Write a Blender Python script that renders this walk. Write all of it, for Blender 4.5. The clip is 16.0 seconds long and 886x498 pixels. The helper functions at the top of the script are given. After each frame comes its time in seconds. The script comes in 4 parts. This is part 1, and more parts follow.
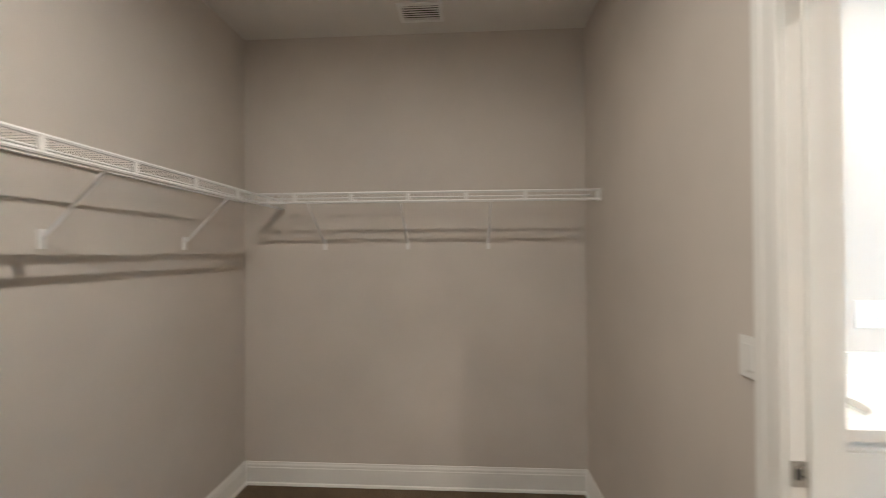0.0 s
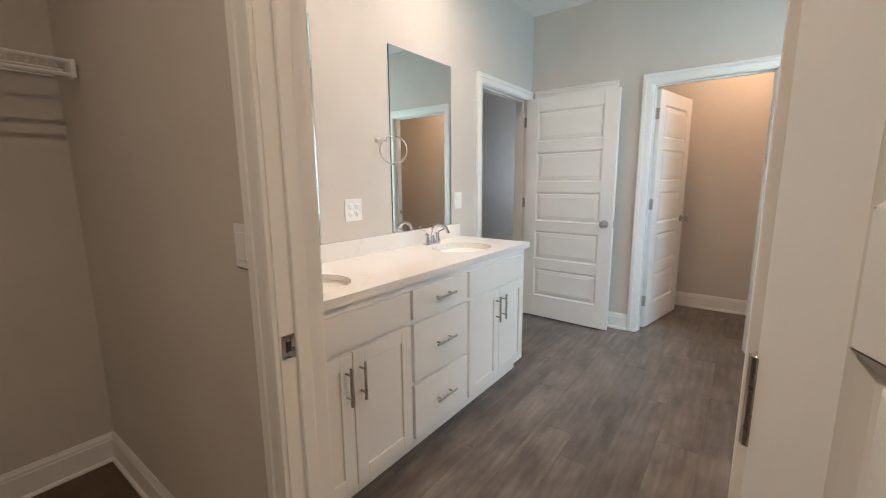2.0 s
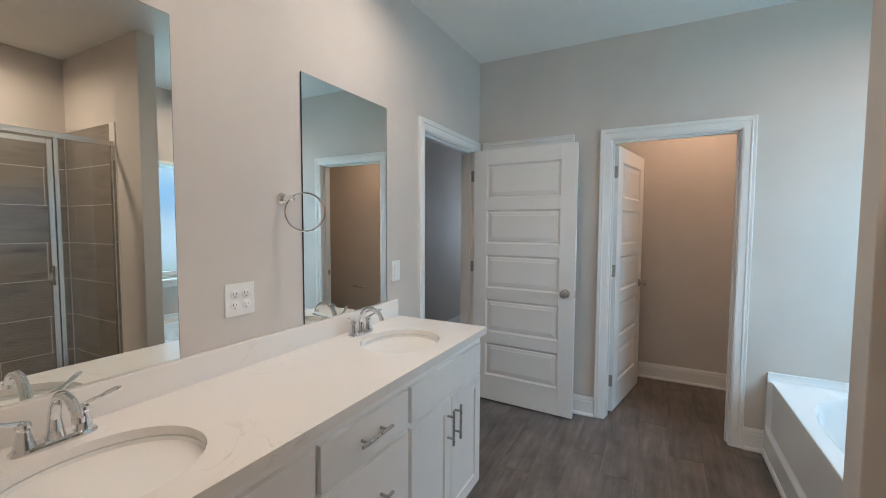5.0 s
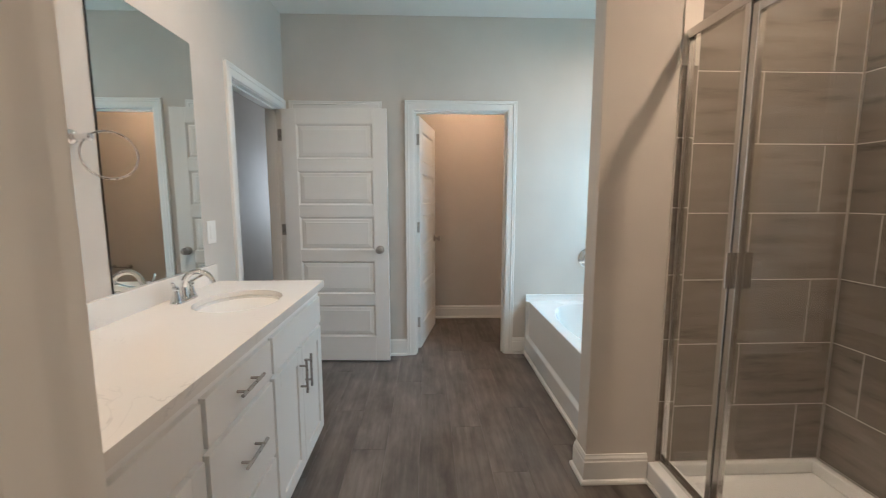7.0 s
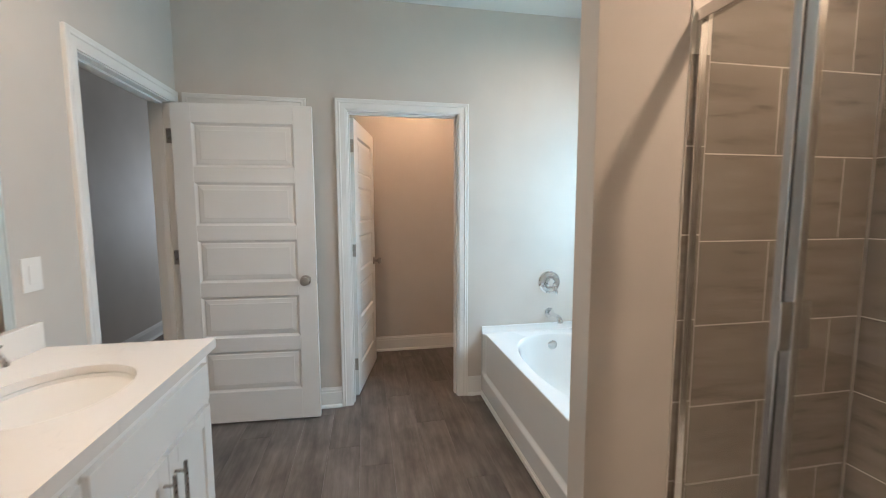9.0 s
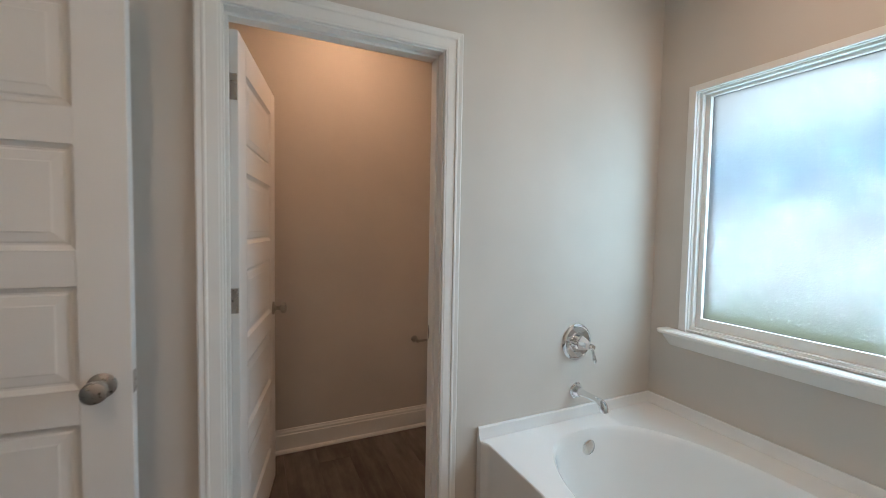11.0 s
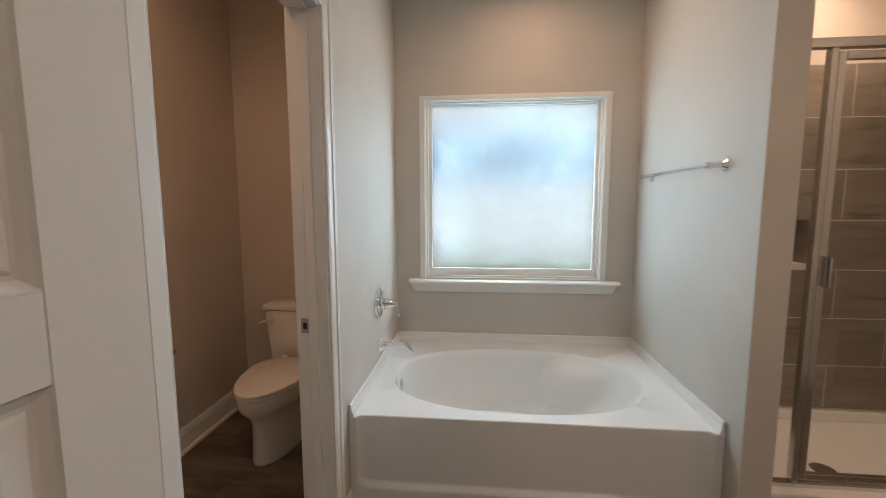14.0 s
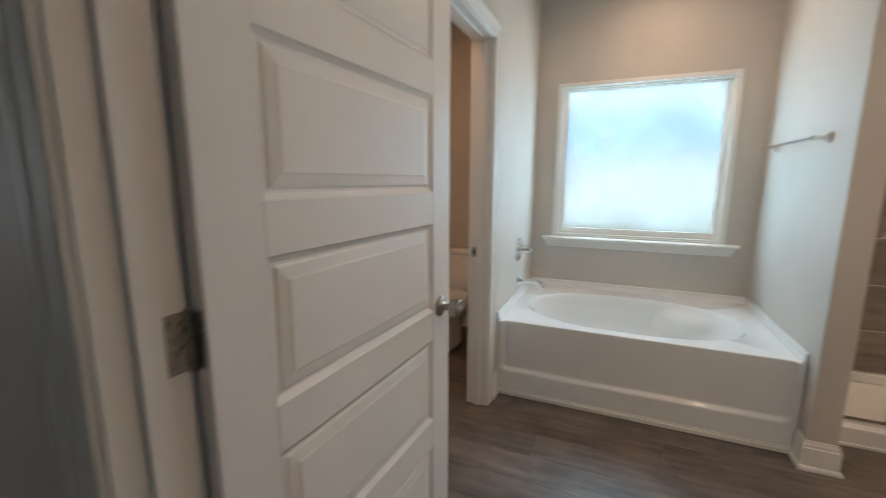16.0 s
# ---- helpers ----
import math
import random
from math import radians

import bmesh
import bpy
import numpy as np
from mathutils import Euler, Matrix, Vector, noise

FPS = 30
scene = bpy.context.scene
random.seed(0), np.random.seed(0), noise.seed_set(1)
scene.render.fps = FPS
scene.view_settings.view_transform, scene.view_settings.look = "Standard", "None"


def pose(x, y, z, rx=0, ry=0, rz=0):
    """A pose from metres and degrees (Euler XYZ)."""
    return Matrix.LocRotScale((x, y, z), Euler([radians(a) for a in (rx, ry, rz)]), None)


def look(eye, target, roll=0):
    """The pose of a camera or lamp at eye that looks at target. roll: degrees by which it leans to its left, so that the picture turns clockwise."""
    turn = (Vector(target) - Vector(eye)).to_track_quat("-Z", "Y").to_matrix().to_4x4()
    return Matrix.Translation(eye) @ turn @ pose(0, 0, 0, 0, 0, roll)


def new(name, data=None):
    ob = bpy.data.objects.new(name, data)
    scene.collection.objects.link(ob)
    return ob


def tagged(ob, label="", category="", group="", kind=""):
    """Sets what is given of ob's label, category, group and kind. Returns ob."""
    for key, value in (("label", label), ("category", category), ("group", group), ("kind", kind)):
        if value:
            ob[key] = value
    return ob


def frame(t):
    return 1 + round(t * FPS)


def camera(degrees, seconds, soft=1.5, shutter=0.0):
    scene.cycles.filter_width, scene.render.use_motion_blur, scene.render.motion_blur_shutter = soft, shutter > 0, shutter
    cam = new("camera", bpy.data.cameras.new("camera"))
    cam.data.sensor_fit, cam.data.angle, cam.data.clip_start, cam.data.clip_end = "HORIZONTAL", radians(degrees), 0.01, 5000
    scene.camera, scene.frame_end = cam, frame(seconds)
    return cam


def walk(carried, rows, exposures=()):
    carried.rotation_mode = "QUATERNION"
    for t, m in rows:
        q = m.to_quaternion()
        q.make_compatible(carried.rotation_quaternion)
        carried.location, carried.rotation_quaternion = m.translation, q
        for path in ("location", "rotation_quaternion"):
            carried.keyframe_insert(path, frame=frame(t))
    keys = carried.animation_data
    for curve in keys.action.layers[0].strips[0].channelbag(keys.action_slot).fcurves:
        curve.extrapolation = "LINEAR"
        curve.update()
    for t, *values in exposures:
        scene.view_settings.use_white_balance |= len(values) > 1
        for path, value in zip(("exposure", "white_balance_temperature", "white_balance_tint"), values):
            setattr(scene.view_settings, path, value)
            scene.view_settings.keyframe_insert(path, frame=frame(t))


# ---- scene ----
cam = camera(94.9, 16.0, soft=0.8, shutter=0.3)
PATH = [
    (0, (1.831, -3.927, 1.427), (-0.165, -4.044, 1.445), -0.3),
    (0.5, (1.838, -3.777, 1.41), (-0.092, -3.253, 1.381), -0.4),
    (1, (1.826, -3.719, 1.384), (0.103, -2.709, 1.268), -0.7),
    (1.5, (1.768, -3.7, 1.341), (0.322, -2.338, 1.106), -0.7),
    (2, (1.705, -3.698, 1.309), (0.526, -2.117, 0.978), -0.5),
    (2.5, (1.64, -3.655, 1.322), (0.611, -1.97, 1.001), -0.3),
    (3, (1.565, -3.457, 1.396), (0.502, -1.778, 1.166), -0.3),
    (5.5, (1.278, -3.174, 1.429), (0.457, -1.354, 1.328), 0.0),
    (6, (1.182, -3.31, 1.404), (0.632, -1.392, 1.268), -0.1),
    (6.5, (1.117, -3.415, 1.361), (0.886, -1.437, 1.177), -0.0),
    (7, (1.131, -3.395, 1.338), (1.209, -1.412, 1.094), -0.0),
    (7.5, (1.109, -3.37, 1.309), (1.416, -1.417, 1.007), -0.0),
    (8, (1.07, -3.318, 1.277), (1.472, -1.388, 0.942), 0.2),
    (8.5, (1.1, -3.159, 1.331), (1.48, -1.217, 1.046), 0.1),
    (8.7, (1.101, -3.096, 1.352), (1.454, -1.147, 1.077), 0.8),
    (9, (1.146, -2.86, 1.388), (1.514, -0.904, 1.195), -0.1),
    (11.3, (1.113, -1.268, 1.36), (2.096, 0.47, 1.247), -0.1),
    (11.5, (1.105, -1.131, 1.414), (2.201, 0.533, 1.239), -0.7),
    (12, (1.061, -0.83, 1.41), (2.448, 0.595, 1.204), -0.2),
    (12.5, (0.983, -0.563, 1.405), (2.611, 0.581, 1.203), -0.1),
    (13, (0.778, -0.523, 1.393), (2.594, 0.289, 1.195), -0.1),
    (13.5, (0.538, -0.564, 1.367), (2.473, -0.1, 1.172), -0.0),
    (14, (0.371, -0.558, 1.369), (2.351, -0.372, 1.155), -0.1),
    (14.5, (0.212, -0.547, 1.38), (2.196, -0.527, 1.126), 0.1),
    (15, (0.034, -0.576, 1.37), (2.013, -0.599, 1.081), -0.0),
    (15.5, (-0.133, -0.583, 1.376), (1.841, -0.446, 1.085), 0.1),
    (16, (-0.367, -0.643, 1.324), (1.446, 0.135, 0.991), 0.2),
]
EXPOSURE = [(0, 1.40, 5050, 3), (0.3, 1.15, 5600, 8), (0.5, 0.95, 5700, 9), (1, 0.65, 5900, 10), (1.5, 0.48, 5900, 11), (2.5, 0.57, 5700, 11), (3, 0.43, 5450, 9), (5.5, -0.08, 5600, 10), (6.5, -0.04, 5850, 10), (7.5, 0.17, 5850, 10), (9, 0.18, 5950, 12), (11.5, -0.6, 6500, 18), (12.5, -0.75, 6700, 20), (14, -0.5, 6950, 21), (14.5, -0.45, 6900, 20), (15.5, -0.38, 6700, 18), (16, -0.25, 6400, 15)]
walk(cam, [(t, look(eye, target, roll)) for t, eye, target, roll in PATH], EXPOSURE)

# ---- light and world ----
WARM = (1.0, 0.76, 0.55)
scene.view_settings.exposure = 0.0
world = bpy.data.worlds.new("sky")
scene.world = world
world.use_nodes = True
sky = world.node_tree.nodes.new("ShaderNodeTexSky")
sky.sky_type, sky.sun_disc = "NISHITA", False
sky.sun_elevation, sky.sun_rotation = radians(40), radians(250)
world.node_tree.nodes["Background"].inputs["Strength"].default_value = 0.08
world.node_tree.links.new(sky.outputs[0], world.node_tree.nodes["Background"].inputs["Color"])

CEIL = 2.765
# recessed lamps: place, watts, lens radius
DOWNLIGHTS = [
    ("tub", 2.465, -0.852, 7), ("sink_far", 0.55, -1.618, 8.5), ("sink_near", 0.55, -2.74, 5.6),
    ("shower", 2.62, -2.38, 15.5), ("toilet", 1.62, 0.62, 9), ("closet", 1.28, -4.34, 11.5),
]
for nm, lx, ly, watts in DOWNLIGHTS:
    lamp = bpy.data.lights.new("downlight_lamp", "AREA")
    lamp.shape, lamp.size, lamp.energy, lamp.color = "DISK", (0.016 if nm == "closet" else 0.11), watts, {"closet": (1.0, 0.77, 0.545), "tub": (1.0, 0.68, 0.45), "shower": (1.0, 0.73, 0.50), "toilet": (1.0, 0.62, 0.36)}.get(nm, WARM)
    lamp.spread = radians(176 if nm == "closet" else 160)
    ob = new("downlight_lamp", lamp)
    ob.matrix_world = look((lx, ly, CEIL - 0.022), (lx, ly + 0.0001, 0))

# added lamp that brightens the hall, standing in for daylight from its far end
lamp = bpy.data.lights.new("hall_window_light", "AREA")
lamp.shape, lamp.size, lamp.size_y, lamp.energy, lamp.color = "RECTANGLE", 0.66, 1.05, 9.0, (0.86, 0.93, 1.0)
new("hall_window_light", lamp).matrix_world = look((-0.65, 3.32, 1.45), (-0.65, 0, 1.4))

# the sky's light in the bathroom window
lamp = bpy.data.lights.new("window_light", "AREA")
lamp.shape, lamp.size, lamp.size_y, lamp.energy, lamp.color = "RECTANGLE", 1.00, 1.01, 15.5, (0.50, 0.84, 1.0)
lamp.cycles.use_multiple_importance_sampling = False
new("window_light", lamp).matrix_world = look((3.105, -0.753, 1.476), (0, -0.753, 1.30))

# ---- materials ----
def mat(name):
    m = bpy.data.materials.new(name)
    m.use_nodes = True
    nt = m.node_tree
    return m, nt, nt.nodes["Principled BSDF"]


def noise_node(nt, scale, detail=4, rough=0.55, stretch=None, rnd=False):
    tc = nt.nodes.new("ShaderNodeTexCoord")
    n = nt.nodes.new("ShaderNodeTexNoise")
    n.inputs["Scale"].default_value, n.inputs["Detail"].default_value, n.inputs["Roughness"].default_value = scale, detail, rough
    src = tc.outputs["Object"]
    if rnd:
        oi = nt.nodes.new("ShaderNodeObjectInfo")
        add = nt.nodes.new("ShaderNodeVectorMath")
        add.operation = "MULTIPLY_ADD"
        nt.links.new(oi.outputs["Random"], add.inputs[0])
        add.inputs[1].default_value = (37.0, 53.0, 71.0)
        nt.links.new(src, add.inputs[2])
        src = add.outputs[0]
    if stretch:
        mp = nt.nodes.new("ShaderNodeMapping")
        mp.inputs["Scale"].default_value = stretch
        nt.links.new(src, mp.inputs["Vector"])
        src = mp.outputs[0]
    nt.links.new(src, n.inputs["Vector"])
    return n


def ramp(nt, src, stops):
    r = nt.nodes.new("ShaderNodeValToRGB")
    e = r.color_ramp.elements
    while len(e) < len(stops):
        e.new(0.5)
    for k, (p, c) in enumerate(stops):
        e[k].position, e[k].color = p, (*c, 1)
    nt.links.new(src, r.inputs[0])
    return r


def bump(nt, bsdf, src, strength, dist):
    b = nt.nodes.new("ShaderNodeBump")
    b.inputs["Strength"].default_value, b.inputs["Distance"].default_value = strength, dist
    nt.links.new(src, b.inputs["Height"])
    nt.links.new(b.outputs[0], bsdf.inputs["Normal"])
    return b


def painted(name, col, rough, vary=0.04, peel=0.12, scale=260.0):
    """Rolled or sprayed paint: faint large blotches and a fine orange-peel relief."""
    m, nt, b = mat(name)
    big = noise_node(nt, 1.7, 3)
    lo, hi = tuple(c * (1 - vary) for c in col), tuple(min(1, c * (1 + vary)) for c in col)
    r = ramp(nt, big.outputs["Fac"], [(0.35, lo), (0.65, hi)])
    nt.links.new(r.outputs[0], b.inputs["Base Color"])
    b.inputs["Roughness"].default_value = rough
    fine = noise_node(nt, scale, 2)
    bump(nt, b, fine.outputs["Fac"], peel, 0.002)
    return m


def metal(name, col, rough):
    m, nt, b = mat(name)
    b.inputs["Metallic"].default_value = 1.0
    b.inputs["Base Color"].default_value = (*col, 1)
    n = noise_node(nt, 90, 3)
    r = ramp(nt, n.outputs["Fac"], [(0.3, (rough * 0.8,) * 3), (0.7, (rough * 1.25,) * 3)])
    nt.links.new(r.outputs[0], b.inputs["Roughness"])
    return m


def glossy(name, col, rough, vary=0.015, coat=0.0):
    m, nt, b = mat(name)
    n = noise_node(nt, 3.0, 3)
    r = ramp(nt, n.outputs["Fac"], [(0.3, tuple(c * (1 - vary) for c in col)), (0.7, col)])
    nt.links.new(r.outputs[0], b.inputs["Base Color"])
    b.inputs["Roughness"].default_value = rough
    b.inputs["Coat Weight"].default_value = coat
    b.inputs["Coat Roughness"].default_value = 0.04
    return m


WALL = painted("wall_paint", (0.60, 0.553, 0.50), 0.62)
CEILM = painted("ceiling_paint", (0.72, 0.70, 0.66), 0.8, 0.03, 0.5, 120.0)
TRIM = painted("trim_paint", (0.80, 0.785, 0.75), 0.33, 0.02, 0.05, 90.0)
DOORM = painted("door_paint", (0.80, 0.785, 0.75), 0.38, 0.02, 0.06, 140.0)
CAB = painted("cabinet_paint", (0.80, 0.785, 0.755), 0.36, 0.02, 0.04, 110.0)
PLASTIC = glossy("white_plastic", (0.82, 0.81, 0.78), 0.3)
CERAMIC = glossy("white_ceramic", (0.84, 0.83, 0.80), 0.08, 0.01, 0.3)
ACRYLIC = glossy("white_acrylic", (0.82, 0.825, 0.815), 0.07, 0.01, 0.5)
CHROME = metal("chrome", (0.82, 0.83, 0.84), 0.045)
NICKEL = metal("satin_nickel", (0.44, 0.41, 0.375), 0.30)
BRUSHED = metal("brushed_aluminium", (0.72, 0.71, 0.69), 0.18)
DARKM = glossy("dark_gap", (0.02, 0.02, 0.02), 0.6)
WIRE = glossy("white_vinyl_wire", (0.78, 0.77, 0.75), 0.35)
VENTM = glossy("vent_enamel", (0.86, 0.85, 0.83), 0.4)

MIRROR, nt, b = mat("mirror_silver")
b.inputs["Metallic"].default_value, b.inputs["Roughness"].default_value = 1.0, 0.005
b.inputs["Base Color"].default_value = (0.86, 0.90, 0.88, 1)

GLASS, nt, b = mat("clear_glass")
b.inputs["Transmission Weight"].default_value, b.inputs["Roughness"].default_value, b.inputs["IOR"].default_value = 1.0, 0.0, 1.45
b.inputs["Base Color"].default_value = (0.95, 0.97, 0.96, 1)

FROST, nt, b = mat("obscure_glass")
b.inputs["Transmission Weight"].default_value, b.inputs["Roughness"].default_value, b.inputs["IOR"].default_value = 1.0, 0.42, 1.3
b.inputs["Base Color"].default_value = (0.044, 0.046, 0.046, 1)
n = noise_node(nt, 110, 2)
bump(nt, b, n.outputs["Fac"], 0.18, 0.003)

LENS, nt, b = mat("lamp_lens")
b.inputs["Base Color"].default_value = (0.9, 0.88, 0.84, 1)
b.inputs["Emission Color"].default_value, b.inputs["Emission Strength"].default_value = (*WARM, 1), 12.0

# daylight seen through the obscure pane: lawn, bright haze, a shaded band, sky
BACK, nt, b = mat("outdoor_daylight")
tc = nt.nodes.new("ShaderNodeTexCoord")
sep = nt.nodes.new("ShaderNodeSeparateXYZ")
nt.links.new(tc.outputs["Object"], sep.inputs[0])
mr = nt.nodes.new("ShaderNodeMapRange")
mr.inputs["From Min"].default_value, mr.inputs["From Max"].default_value = 0.3, 2.7
nt.links.new(sep.outputs["Z"], mr.inputs["Value"])
r = ramp(nt, mr.outputs[0], [(0.0, (0.20, 0.32, 0.10)), (0.18, (0.32, 0.44, 0.20)), (0.27, (0.84, 0.94, 1.0)),
                             (0.48, (0.88, 0.98, 1.04)), (0.58, (0.36, 0.60, 0.88)), (0.68, (0.38, 0.64, 0.94)), (0.78, (1.1, 1.3, 1.35)), (1.0, (0.90, 1.10, 1.2))])
em = nt.nodes.new("ShaderNodeEmission")
em.inputs["Strength"].default_value = 17.0
nt.links.new(r.outputs[0], em.inputs["Color"])
nt.links.new(em.outputs[0], nt.nodes["Material Output"].inputs["Surface"])

# glow of the sheet added to brighten the hall
DIMGLOW, nt, b = mat("hall_fill_glow")
b.inputs["Base Color"].default_value = (0.5, 0.55, 0.6, 1)
b.inputs["Emission Color"].default_value, b.inputs["Emission Strength"].default_value = (0.8, 0.92, 1.0, 1), 0.8

# grey-brown vinyl planks
PLANK, nt, b = mat("vinyl_plank")
oi = nt.nodes.new("ShaderNodeObjectInfo")
grain = noise_node(nt, 5, 5, 0.6, (6.5, 0.55, 1.0), True)
cloud = noise_node(nt, 3.0, 4, 0.6, (2.6, 1.1, 1.0), True)
r1 = ramp(nt, grain.outputs["Fac"], [(0.25, (0.092, 0.074, 0.062)), (0.5, (0.144, 0.120, 0.104)), (0.75, (0.200, 0.173, 0.153))])
r2 = ramp(nt, cloud.outputs["Fac"], [(0.32, (0.52, 0.50, 0.48)), (0.62, (1.08, 1.08, 1.08))])
r3 = ramp(nt, oi.outputs["Random"], [(0.0, (0.84, 0.83, 0.82)), (0.5, (0.95, 0.95, 0.95)), (1.0, (1.08, 1.06, 1.04))])
cur = r1.outputs[0]
for rr in (r2, r3):
    mx = nt.nodes.new("ShaderNodeMix")
    mx.data_type, mx.blend_type = "RGBA", "MULTIPLY"
    mx.inputs["Factor"].default_value = 1.0
    nt.links.new(cur, mx.inputs["A"])
    nt.links.new(rr.outputs[0], mx.inputs["B"])
    cur = mx.outputs["Result"]
nt.links.new(cur, b.inputs["Base Color"])
b.inputs["Roughness"].default_value = 0.36
bump(nt, b, grain.outputs["Fac"], 0.10, 0.001)

CARPET, nt, b = mat("brown_carpet")
n1 = noise_node(nt, 320, 3)
n2 = noise_node(nt, 7, 4)
r1 = ramp(nt, n1.outputs["Fac"], [(0.3, (0.10, 0.065, 0.035)), (0.7, (0.27, 0.19, 0.12))])
r2 = ramp(nt, n2.outputs["Fac"], [(0.3, (0.75, 0.75, 0.75)), (0.7, (1.0, 1.0, 1.0))])
mx = nt.nodes.new("ShaderNodeMix")
mx.data_type, mx.blend_type = "RGBA", "MULTIPLY"
mx.inputs["Factor"].default_value = 1.0
nt.links.new(r1.outputs[0], mx.inputs["A"])
nt.links.new(r2.outputs[0], mx.inputs["B"])
nt.links.new(mx.outputs["Result"], b.inputs["Base Color"])
b.inputs["Roughness"].default_value = 0.95
bump(nt, b, n1.outputs["Fac"], 1.0, 0.01)

# taupe wood-look porcelain
TILE, nt, b = mat("taupe_tile")
oi = nt.nodes.new("ShaderNodeObjectInfo")
vein = noise_node(nt, 3.2, 5, 0.6, (1.1, 1.1, 7.0), True)
cloud = noise_node(nt, 3, 4, 0.5, (1.0, 1.0, 2.5), True)
r1 = ramp(nt, vein.outputs["Fac"], [(0.28, (0.132, 0.106, 0.084)), (0.42, (0.250, 0.212, 0.176)), (0.72, (0.330, 0.286, 0.242))])
r2 = ramp(nt, cloud.outputs["Fac"], [(0.3, (0.80, 0.80, 0.80)), (0.7, (1.0, 1.0, 1.0))])
r3 = ramp(nt, oi.outputs["Random"], [(0.0, (0.86, 0.86, 0.86)), (1.0, (1.0, 1.0, 1.0))])
cur = r1.outputs[0]
for rr in (r2, r3):
    mx = nt.nodes.new("ShaderNodeMix")
    mx.data_type, mx.blend_type = "RGBA", "MULTIPLY"
    mx.inputs["Factor"].default_value = 1.0
    nt.links.new(cur, mx.inputs["A"])
    nt.links.new(rr.outputs[0], mx.inputs["B"])
    cur = mx.outputs["Result"]
nt.links.new(cur, b.inputs["Base Color"])
b.inputs["Roughness"].default_value = 0.32
GROUT = painted("grout", (0.78, 0.73, 0.66), 0.85, 0.06, 0.3, 300.0)

# white quartz with a few grey veins
QUARTZ, nt, b = mat("white_quartz")
warp = noise_node(nt, 2.2, 5, 0.6)
vor = nt.nodes.new("ShaderNodeTexNoise")
vor.inputs["Scale"].default_value, vor.inputs["Detail"].default_value, vor.inputs["Distortion"].default_value = 3.1, 6, 2.2
tc = nt.nodes.new("ShaderNodeTexCoord")
nt.links.new(tc.outputs["Object"], vor.inputs["Vector"])
r1 = ramp(nt, vor.outputs["Fac"], [(0.485, (0.80, 0.765, 0.72)), (0.5, (0.64, 0.61, 0.58)), (0.515, (0.80, 0.765, 0.72))])
r2 = ramp(nt, warp.outputs["Fac"], [(0.54, (0, 0, 0)), (0.68, (1, 1, 1))])
mx = nt.nodes.new("ShaderNodeMix")
mx.data_type = "RGBA"
nt.links.new(r2.outputs[0], mx.inputs["Factor"])
mx.inputs["A"].default_value = (0.81, 0.775, 0.73, 1)
nt.links.new(r1.outputs[0], mx.inputs["B"])
nt.links.new(mx.outputs["Result"], b.inputs["Base Color"])
b.inputs["Roughness"].default_value = 0.12


# ---- mesh helpers ----
def link(name, bm, material, parent=None, smooth=False):
    me = bpy.data.meshes.new(name)
    bmesh.ops.recalc_face_normals(bm, faces=bm.faces[:])
    if smooth:
        for f in bm.faces:
            f.smooth = True
        for e in bm.edges:
            if len(e.link_faces) == 2 and e.calc_face_angle(0) > 0.6:
                e.smooth = False
    bm.to_mesh(me)
    bm.free()
    me.materials.append(material)
    ob = new(name, me)
    ob.parent = parent
    return ob


def part(name, bm, material, parent, label="", smooth=False):
    return tagged(link(name, bm, material, parent, smooth), label=label)


def thing(name, label, category, m=None, group="", kind=""):
    ob = new(name)
    ob.empty_display_size = 0.1
    if m is not None:
        ob.matrix_basis = m
    return tagged(ob, label, category, group, kind)


def structure(name, bm, material, label, category, smooth=False):
    return tagged(link(name, bm, material, None, smooth), label, category, kind="structure")


def box(bm, x0, x1, y0, y1, z0, z1, bevel=0.0, seg=2):
    vs = [bm.verts.new((x, y, z)) for x in (x0, x1) for y in (y0, y1) for z in (z0, z1)]
    fs = [bm.faces.new([vs[i] for i in q]) for q in ((0, 1, 3, 2), (4, 6, 7, 5), (0, 4, 5, 1), (2, 3, 7, 6), (0, 2, 6, 4), (1, 5, 7, 3))]
    if bevel:
        es = list({e for f in fs for e in f.edges})
        bmesh.ops.bevel(bm, geom=es, offset=bevel, segments=seg, profile=0.6, affect="EDGES")
    return bm


def boxes(*rows, bevel=0.0):
    bm = bmesh.new()
    for r in rows:
        box(bm, *r, bevel=bevel)
    return bm


def rings(bm, loops, cap0=True, cap1=True, closed=True):
    """Skin a list of rings, each a list of points of one length."""
    vv = [[bm.verts.new(p) for p in lp] for lp in loops]
    n = len(vv[0])
    for a, b2 in zip(vv, vv[1:]):
        for i in range(n if closed else n - 1):
            j = (i + 1) % n
            bm.faces.new((a[i], a[j], b2[j], b2[i]))
    if cap0:
        bm.faces.new(vv[0][::-1])
    if cap1:
        bm.faces.new(vv[-1])
    return vv


def tube(bm, pts, rad, n=12):
    """A round bar along pts; rad is one radius or one for each point."""
    pts = [Vector(p) for p in pts]
    rr = rad if isinstance(rad, (list, tuple)) else [rad] * len(pts)
    loops, up = [], None
    for i, p in enumerate(pts):
        d = (pts[min(i + 1, len(pts) - 1)] - pts[max(i - 1, 0)]).normalized()
        if up is None:
            up = Vector((0, 0, 1)) if abs(d.z) < 0.9 else Vector((1, 0, 0))
        s = d.cross(up).normalized()
        up = s.cross(d).normalized()
        loops.append([p + (s * math.cos(a) + up * math.sin(a)) * rr[i] for a in [2 * math.pi * k / n for k in range(n)]])
    rings(bm, loops)
    return bm


